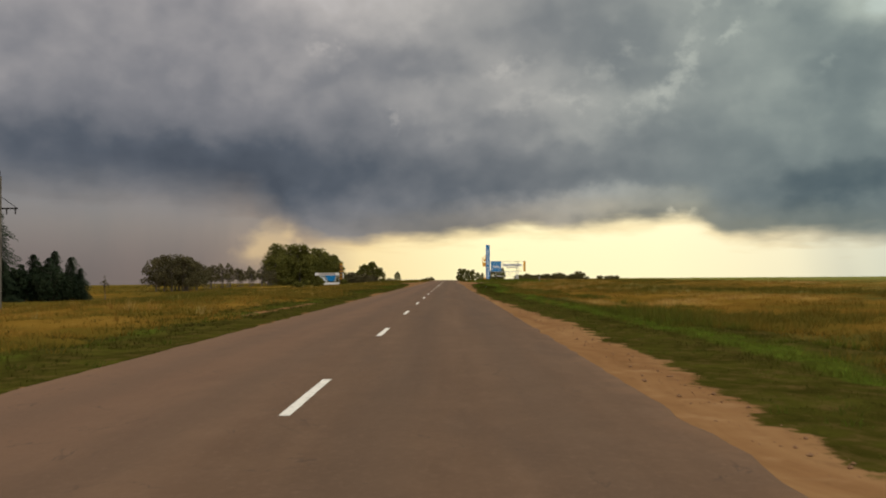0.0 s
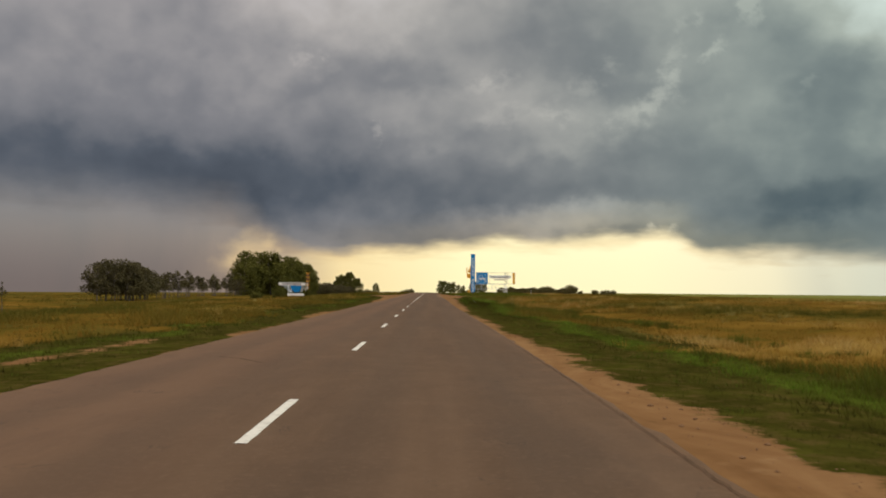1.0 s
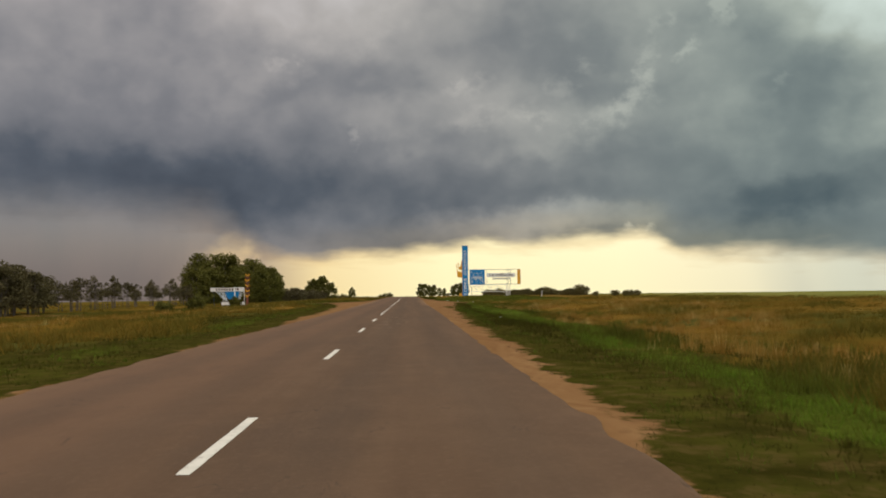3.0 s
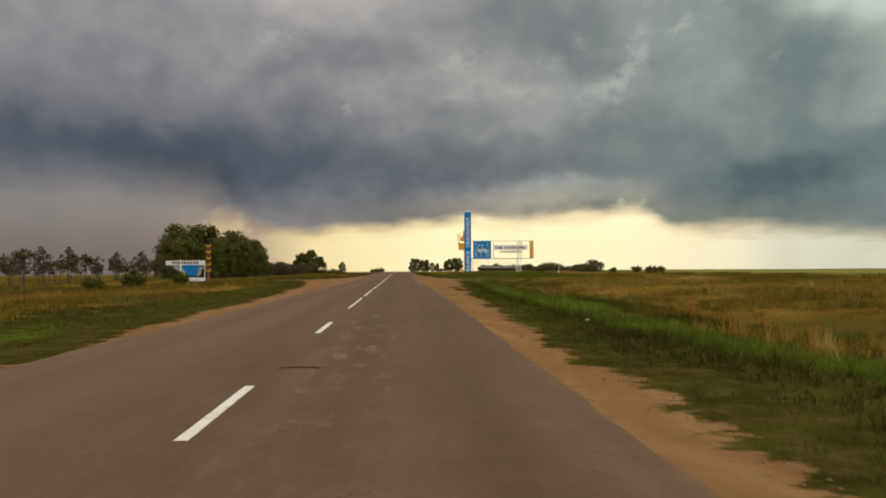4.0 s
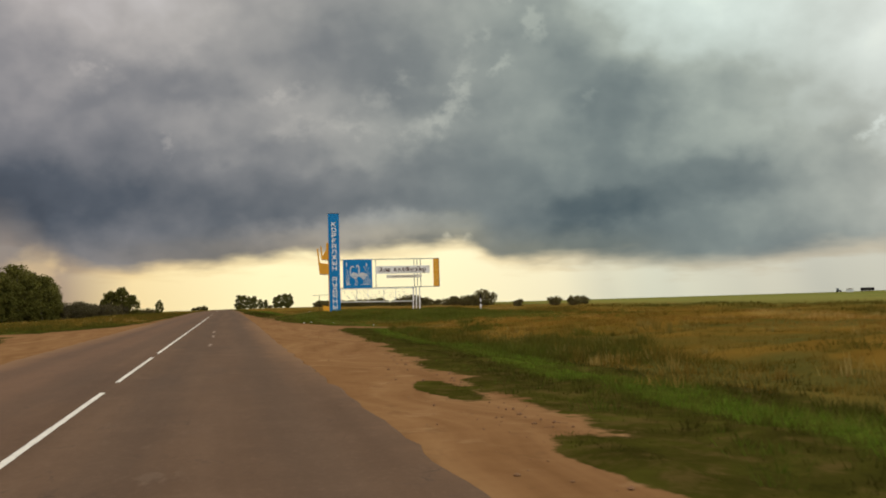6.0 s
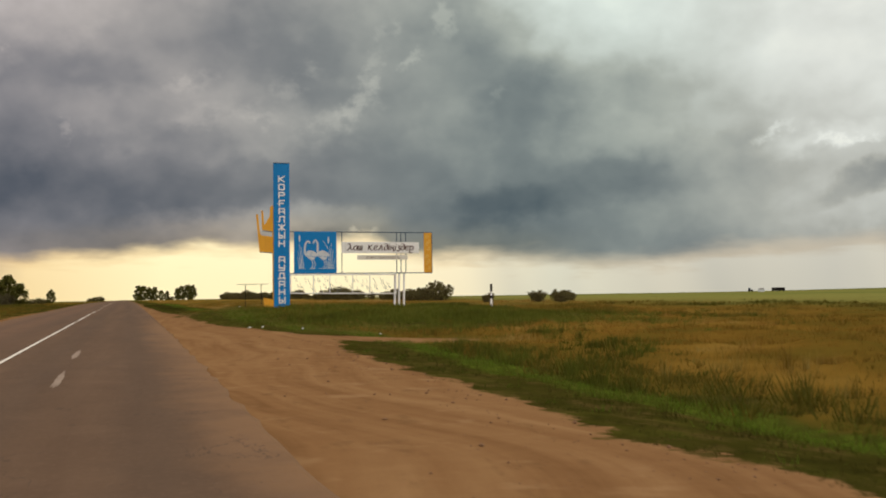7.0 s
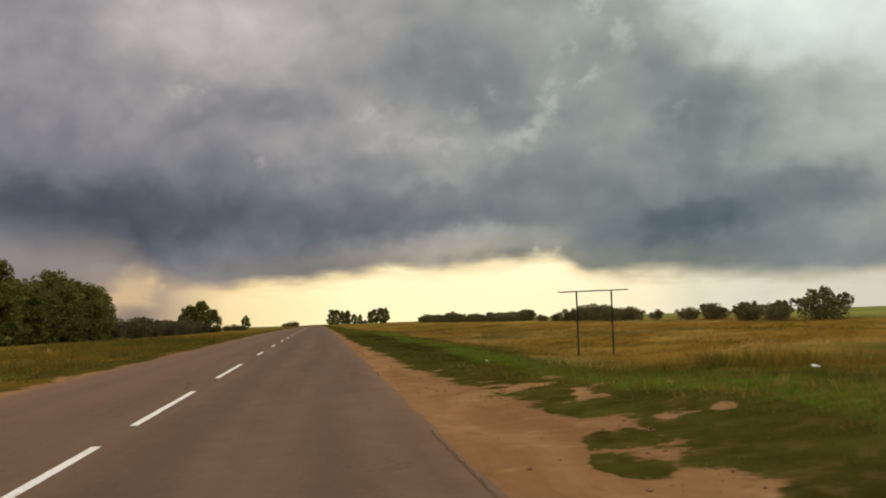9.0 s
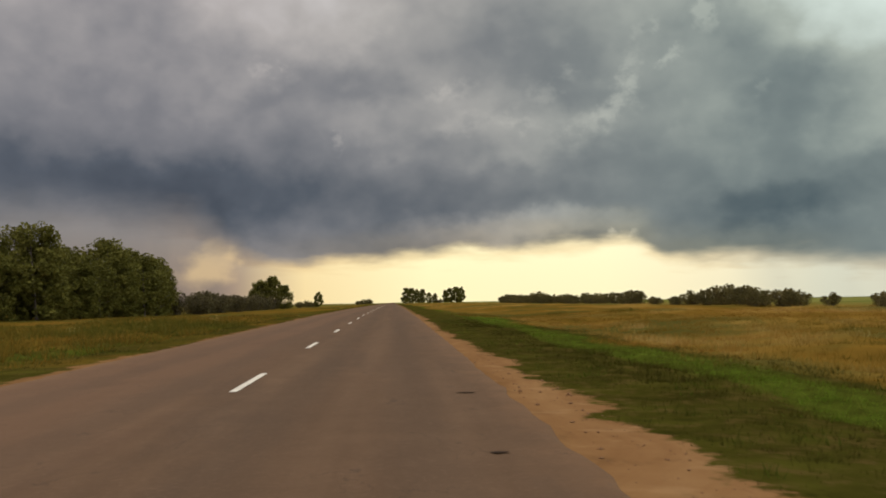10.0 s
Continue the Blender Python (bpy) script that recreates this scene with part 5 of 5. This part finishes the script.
def scatter(kinds, spots, group, seed):
    """Copies of the kinds at (x, y, scale); the first of each kind is moved there itself."""
    r = random.Random(seed)
    used = set()
    for i, (x, y, s) in enumerate(spots):
        ob = kinds[i % len(kinds)]
        m = pose(x, y, height(x, y), 0, 0, r.uniform(0, 360))
        if ob.name in used:
            ob = copy_thing(ob, m)
        else:
            used.add(ob.name)
            ob.matrix_world = m
        tagged(ob, group=group)
        ob.scale = (s, s, s * r.uniform(0.92, 1.08))


POPLAR = "tall dark-green deciduous tree in a dense grove"
grove_kinds = [build_tree("grove_tree", POPLAR, 16.5, 11.5, 0.02, 21 + k, M_LEAF, 84, 62, 0.36) for k in range(4)]
r0 = random.Random(31)
spots = []
for k in range(10):
    f = k / 9
    spots.append((-74.5 + 17 * f + r0.uniform(-1.2, 1.2), 446 + 56 * f + r0.uniform(-2, 2), 0.98 - 0.10 * f + r0.uniform(-0.16, 0.12)))
for k in range(11):
    f = k / 10
    spots.append((-77 + 18 * f + r0.uniform(-2, 2), 460 + 60 * f + r0.uniform(-4, 6), 1.04 - 0.12 * f + r0.uniform(-0.12, 0.12)))
spots += [(-67, 458, 1.16), (-79, 449, 0.82), (-71.5, 470, 1.0), (-66.5, 476, 0.95), (-57, 514, 0.80), (-57.5, 523, 0.70)]
scatter(grove_kinds, spots, "trees of the grove", 4)

THICK = "bushy dark-crowned elm tree with several trunks"
wood_kinds = [build_tree("elm_tree", THICK, 7.6, 7.4, 0.22, 51 + k, M_LEAF_DRY, 44, 60, 0.24, 3, 0.72) for k in range(3)]
spots = [(-61, 230.5, 0.96), (-64.5, 231, 1.0), (-62, 235, 1.02), (-66.5, 237, 1.0), (-62.5, 241, 1.0), (-67, 244, 1.0), (-63, 247, 0.98), (-67.5, 250, 0.97), (-63.5, 253, 0.95), (-68, 256, .93), (-64, 259, 0.9), (-68, 263, 0.86)]
scatter(wood_kinds, spots, "trees of the windbreak", 5)
BARE = "thin half-bare windbreak tree with sparse brown crown"
thin_kinds = [build_tree("windbreak_tree", BARE, 7.0, 4.4, 0.42, 71 + k, M_LEAF_DRY, 22, 34, 0.22, 2, 0.8) for k in range(4)]
r0 = random.Random(77)
spots = [(-65 - 9 * k / 32 + r0.uniform(-2.0, 2.0), 268 + k * 5.0 + r0.uniform(-2, 2), r0.uniform(0.62, 1.05)) for k in range(33) if k not in (19, 23, 27)]
scatter(thin_kinds, spots, "trees of the windbreak", 6)

SCRUB = "low grey-brown thicket shrub beside the grove"
shrub_kinds = [build_bush("thicket_shrub", SCRUB, 6.0, 8.0, 91 + k, M_LEAF_DRY, 0.4, 26) for k in range(3)]
r0 = random.Random(14)
spots = [(-53 - 5 * k / 26 + r0.uniform(-3, 3), 528 + k * 8.2 + r0.uniform(-2, 2), r0.uniform(0.85, 1.15)) for k in range(27)]
scatter(shrub_kinds, spots, "thicket shrubs", 7)
round_kinds = [build_tree("round_tree", "rounded dark-green tree on the horizon", 14.0, 10.5, 0.03, 110 + k, M_LEAF, 90, 70, 0.42) for k in range(2)]
scatter(round_kinds, [(-57, 756, 1.05), (-63, 757, 0.98), (-51.5, 757, 0.86), (-67, 762, 0.75)], "far round trees", 8)
far_kinds = [build_tree("far_tree", "far dark tree standing against the bright sky", 12.5, 8.0, 0.03, 130 + k, M_LEAF, 64, 56, 0.46) for k in range(3)]
scatter(far_kinds, [(-46.3, 910, 0.80), (13, 1105, 1.0), (18, 1108, 1.0), (23, 1110, 0.98), (27.5, 1112, 0.92), (33, 1108, 0.7), (38, 1112, 0.66), (51, 1112, 1.04), (56, 1110, 1.12), (60, 1114, 1.0), (47, 1108, .8)], "far trees by the road", 9)
low_kinds = [build_bush("far_shrub", "far low dark shrub on the skyline", 4.2, 6.5, 140 + k, M_BUSH, 0.3) for k in range(2)]
scatter(low_kinds, [(-53, 905, 1.0), (-58, 908, 0.95), (-50.5, 908, 0.8), (-24, 1150, 1.1), (-19, 1152, 1.1), (-29, 1160, .8), (42, 1110, .8)], "far shrubs", 10)

WILLOW = "brushy brown-green willow bush with upright twigs"
belt_kinds = [build_bush("belt_bush", WILLOW, 2.9, 5.2, 150 + k, M_BUSH, 0.85, 30) for k in range(4)]
r0 = random.Random(19)
spots = [(41.3, 307.4, .9), (41.5, 315.5, .66), (43, 319, .74), (42, 322.5, .74), (43.5, 326, .72), (42, 330, .7), (43, 334, .7), (42, 338, .66), (45, 345, 0.5), (43, 351, .46), (42, 357, .8), (42.5, 361, .84), (41.5, 365, .8), (42.5, 369, .8)]
spots += [(42.5 + 3.3 * (y - 370) / 290 + r0.uniform(-1.2, 1.2), y + r0.uniform(-1, 1), r0.uniform(0.72, 1.0) * (0.62 if 395 < y < 420 or 510 < y < 524 else 1.05)) for y in range(374, 662, 6)]
spots += [(45, 276, 0.36), (43.5, 279, 0.44), (47, 281, 0.46), (49, 283, 0.4), (41, 287, .36)]
scatter(belt_kinds, [(x, y, s * (0.78 if 310 < y < 520 else 0.92)) for x, y, s in spots], "bushes of the belt", 11)

ROUND = "small round dark-green shrub in dry grass"
dot_kinds = [build_bush("round_shrub", ROUND, 1.7, 2.3, 170 + k, M_LEAF, 0.15, 60) for k in range(2)]
scatter(dot_kinds, [(-25.3, 205, 1.05), (-29.4, 205, 0.95), (-19.7, 200.5, 0.72)], "round shrubs", 12)

spr = [build_spruce("spruce_tree", "dark spruce with ragged drooping branches", 12.4, 8.0, 181), build_spruce("spruce_tree", "dark young spruce in a roadside clump", 6.6, 5.4, 182)]
scatter([spr[0]], [(-60.5, 137, 1.0), (-64, 140, .92)], "roadside spruces", 13)
scatter([spr[1]], [(-56.5, 139, 0.95), (-54.0, 138, 0.86), (-52.0, 141, 0.98), (-58.5, 134, 0.85), (-50.3, 140, 0.66), (-55.5, 144, 1.05), (-62, 133, .9)], "roadside spruces", 14)
young = [build_bush("roadside_shrub", "dense dark-green shrub among young spruces", 4.2, 4.6, 200 + k, M_NEEDLE, 0.5, 60) for k in range(2)]
scatter(young, [(-53, 136, 1.0), (-57.5, 137, 1.1), (-60, 133, 1.0), (-55, 139, 1.15), (-51, 138, 0.8), (-63, 136, 1.2)], "roadside shrubs", 16)
sap = build_tree("bare_sapling", "thin bare grey sapling in dry grass", 4.0, 1.5, 0.5, 190, M_LEAF_DRY, 10, 12, 0.12, 1)
scatter([sap], [(-46.5, 139, 1.0)], "roadside sapling", 15)

# ---- grass ----
def tussocks(name, label, clumps, per, where, tall, reach, wide, material, seed, tone, lean=0.95):
    """One mesh of slanting blades gathered in tussocks; where(rs, n) gives the middles, tall and tone their height and shade."""
    rs = np.random.RandomState(seed)
    cx, cy = where(rs, clumps)
    h0 = tall(cx, cy, rs)
    t0 = tone(cx, cy, rs)
    ok = h0 > 0.02
    cx, cy, h0, t0 = cx[ok], cy[ok], h0[ok], t0[ok]
    size = rs.uniform(0.5, 1.5, len(cx))
    pick = np.repeat(np.arange(len(cx)), per)
    k = len(pick)
    a, rad = rs.uniform(0, 6.283, k), np.abs(rs.normal(0, 0.6, k))
    off = rad * reach * size[pick]
    x, y = cx[pick] + np.cos(a) * off, cy[pick] + np.sin(a) * off
    h = h0[pick] * rs.uniform(0.45, 1.1, k) * np.clip(1.15 - 0.35 * rad, 0.35, 1.1) * (0.7 + 0.3 * size[pick])
    keep = bare(x, y) < 0.12
    x, y, h, a, pick, rad = x[keep], y[keep], h[keep], a[keep], pick[keep], rad[keep]
    k = len(x)
    z = land(x, y) - 0.02
    d = a + rs.normal(0, 0.9, k)
    w = wide * rs.uniform(0.6, 1.4, k) * (0.5 + 0.5 * h / max(h.mean(), 0.01))
    b = rs.uniform(0, 6.283, k)
    ux, uy = np.cos(b) * w / 2, np.sin(b) * w / 2
    out = lean * h * np.clip(0.3 + 0.6 * rad, 0, 1.3)
    v = np.empty((k, 3, 3))
    v[:, 0] = np.stack([x - ux, y - uy, z], -1)
    v[:, 1] = np.stack([x + ux, y + uy, z], -1)
    v[:, 2] = np.stack([x + np.cos(d) * out, y + np.sin(d) * out, z + h], -1)
    me = bpy.data.meshes.new(name)
    me.vertices.add(k * 3)
    me.vertices.foreach_set("co", v.ravel())
    me.loops.add(k * 3)
    me.loops.foreach_set("vertex_index", np.arange(k * 3))
    me.polygons.add(k)
    me.polygons.foreach_set("loop_start", np.arange(0, k * 3, 3))
    me.update(calc_edges=True)
    me.attributes.new("tone", "FLOAT", "POINT").data.foreach_set("value", np.repeat(t0[pick], 3).astype(np.float32))
    me.materials.append(material)
    return tagged(new(name, me), label, "grass", kind="stuff")


def band(side, y0, y1, near, far, power=1.0):
    """Places beside the road, from near to far metres past the bare edge."""
    def where(rs, n):
        y = rs.uniform(y0, y1, n)
        off = near + (far - near) * rs.uniform(0, 1, n) ** power
        x = along(RIGHT_EDGE, y) + off if side > 0 else along(LEFT_EDGE, y) - off
        keep = bare(x, y) < 0.0
        return x[keep], y[keep]
    return where


def verge_height(x, y, rs):
    d = past_edge(x, y)
    f = lush(x, y)
    return np.where(rs.uniform(0, 1, len(x)) < f * 1.6 + 0.15, (0.05 + 0.07 * smooth(0.3, 2.5, d) + 0.10 * thick(y) * (x > 0) * smooth(0.2, 1.5, d)) * (0.5 + 1.0 * patchy(x * .6, y * .5, 2.0)), 0)


def verge_tone(x, y, rs):
    pull = smooth(204, 216, y) * smooth(262, 244, y) * (x > 5)
    return np.clip(-0.06 + 0.42 * patchy(x * 0.35, y * 0.22, 12.0) + 0.45 * fresh(x, y) + 0.52 * pull + rs.normal(0, 0.10, len(x)), 0, 1)


def lush_height(x, y, rs):
    f = np.maximum(lush(x, y), 0.8 * smooth(250, 275, y) * fresh(x, y)) * (0.12 + fresh(x, y))
    p = patchy(x * 0.30, y * 0.22, 14.0)
    return np.where((f > 0.1) & (rs.uniform(0, 1, len(x)) < f * (0.45 + 1.0 * p)), (0.11 + 0.11 * thick(y) * (x > 0)) * (0.5 + 1.0 * p), 0)


def lush_tone(x, y, rs):
    return np.clip(-0.02 + 0.46 * patchy(x * 0.3, y * 0.2, 16.0) + (0.42 + 0.1 * smooth(250, 275, y)) * fresh(x, y) + 0.12 * thick(y) + rs.normal(0, 0.10, len(x)), 0, 1)


def steppe_height(x, y, rs):
    f = lush(x, y)
    v = steppe_kind(x, y)
    tall = 0.10 + 0.16 * smooth(0.55, 0.95, v) + 0.26 * smooth(0.35, 0.0, v) + 0.12 * patchy(x * 0.9, y * 0.9, 6.0)
    return np.where(rs.uniform(0, 1, len(x)) > f * 1.15 - 0.05, tall * (1 - 0.85 * crops(x, y)) * (1 - 0.5 * np.exp(-((x - 13) / 7.0) ** 4 - ((y - 240) / 8.0) ** 4)), 0)


def steppe_tone(x, y, rs):
    return np.clip(steppe_kind(x, y) + rs.normal(0, 0.09, len(x)), 0, 1)


def weed_height(x, y, rs):
    p = patchy(x * 0.34, y * 0.17, 61.0)
    return np.where((p > 0.52) & (crops(x, y) < 0.5), 0.16 + 1.0 * (p - 0.52), 0)


def weed_tone(x, y, rs):
    return np.clip(0.36 + 0.35 * patchy(x * 0.5, y * 0.3, 63.0) + rs.normal(0, 0.07, len(x)), 0, 1)


def plume_height(x, y, rs):
    p = patchy(x * 0.22, y * 0.13, 67.0)
    return np.where((p > 0.53) & (crops(x, y) < 0.5), 0.28 + 1.0 * (p - 0.53), 0)


def plume_tone(x, y, rs):
    return np.clip(0.68 + rs.normal(0, 0.14, len(x)), 0, 1)


def bank(rs, n):
    x, y = rs.normal(17.5, 4.8, n), rs.normal(229, 5.0, n)
    keep = bare(x, y) < -1.0
    return x[keep], y[keep]


SHORT = "short olive-green verge grass with ragged edge"
TALL = "tall bright-green grass along the verge"
DRY = "rust, brown and straw-coloured steppe tussocks"
tussocks("verge_grass", SHORT, 34000, 13, band(1, -6, 320, -0.5, 7.0, 1.6), verge_height, 0.24, 0.011, M_VERGE, 1, verge_tone)
tussocks("verge_grass", SHORT, 14000, 9, band(-1, 4, 340, -0.4, 6.0, 1.2), verge_height, 0.26, 0.019, M_VERGE, 2, verge_tone)
tussocks("tall_grass", TALL, 24000, 22, band(1, -6, 330, 0.2, 11.0, 1.2), lush_height, 0.34, 0.011, M_LUSH, 3, lush_tone)
tussocks("tall_grass", TALL, 6000, 12, band(-1, 4, 340, 0.2, 9.0, 1.1), lush_height, 0.34, 0.022, M_LUSH, 4, lush_tone)
tussocks("steppe_grass", DRY, 30000, 26, band(1, -6, 345, 1.5, 44.0, 1.7), steppe_height, 0.55, 0.017, M_STEPPE, 5, steppe_tone)
tussocks("steppe_grass", DRY, 20000, 15, band(-1, 4, 345, 1.5, 46.0, 1.5), steppe_height, 0.60, 0.030, M_STEPPE, 6, steppe_tone)
tussocks("far_grass", DRY, 3000, 14, band(1, -6, 470, 36.0, 100.0, 1.2), steppe_height, 0.9, 0.06, M_STEPPE, 7, steppe_tone)
tussocks("far_grass", DRY, 6000, 14, band(-1, 4, 540, 40.0, 130.0, 1.2), steppe_height, 0.9, 0.06, M_STEPPE, 8, steppe_tone)
tussocks("tall_weeds", "dark green leafy weeds standing behind the verge", 2600, 46, band(1, 20, 214, 2.6, 9.0), weed_height, 0.34, 0.020, M_VERGE, 10, weed_tone, 0.7)
tussocks("feather_grass", "pale feathery straw plumes over the steppe", 2200, 30, band(1, 60, 200, 4.0, 22.0, 1.2), plume_height, 0.30, 0.020, M_STEPPE, 11, plume_tone, 0.5)
tussocks("feather_grass", "pale feathery straw plumes over the steppe", 900, 26, band(-1, 30, 330, 4.0, 30.0, 1.2), plume_height, 0.32, 0.026, M_STEPPE, 12, plume_tone, 0.5)
tussocks("bank_weeds", "dark green scrubby weeds on the bank", 3800, 20, bank, lambda x, y, rs: 0.10 + 0.26 * patchy(x * .3, y * .4, 8.0), 0.40, 0.024, M_VERGE, 9,
         lambda x, y, rs: np.clip(0.27 + 0.7 * patchy(x * .3, y * .3, 7.0) + rs.normal(0, 0.1, len(x)), 0, 1))


# ---- stones and clods on the bare shoulders ----
def pebbles(name, label, n, y0, y1, side, seed):
    rs = np.random.RandomState(seed)
    y = rs.uniform(y0, y1, n)
    off = np.abs(rs.normal(0, 0.5, n)) * np.where(rs.uniform(0, 1, n) < 0.5, 1, 4)
    x = along(RIGHT_EDGE, y) - off if side > 0 else along(LEFT_EDGE, y) + off
    keep = (np.abs(x) > 4.0) & (bare(x, y) > -0.1)
    x, y = x[keep], y[keep]
    size = 0.009 + 0.026 * rs.uniform(0, 1, len(x)) ** 6
    z = land(x, y)
    verts, faces = [], []
    for a, b, c, s in zip(x, y, z, size):
        k = len(verts)
        for d in ((1, 0, 0), (0, 1, 0), (-1, 0, 0), (0, -1, 0), (0, 0, 0.8), (0, 0, -0.6)):
            verts.append((a + s * d[0] * rs.uniform(0.6, 1.5), b + s * d[1] * rs.uniform(0.6, 1.5), c + s * (0.3 + d[2] * rs.uniform(0.6, 1.2))))
        faces += [(k + i, k + (i + 1) % 4, k + 4) for i in range(4)] + [(k + (i + 1) % 4, k + i, k + 5) for i in range(4)]
    me = bpy.data.meshes.new(name)
    me.from_pydata(verts, [], faces)
    me.materials.append(M_STONE)
    return tagged(new(name, me), label, "stones", kind="stuff")


pebbles("pebbles", "small reddish stones and clods on the sandy shoulder", 5200, 0, 285, 1, 41)
pebbles("pebbles", "small reddish stones and clods on the sandy shoulder", 2000, 5, 290, -1, 42)
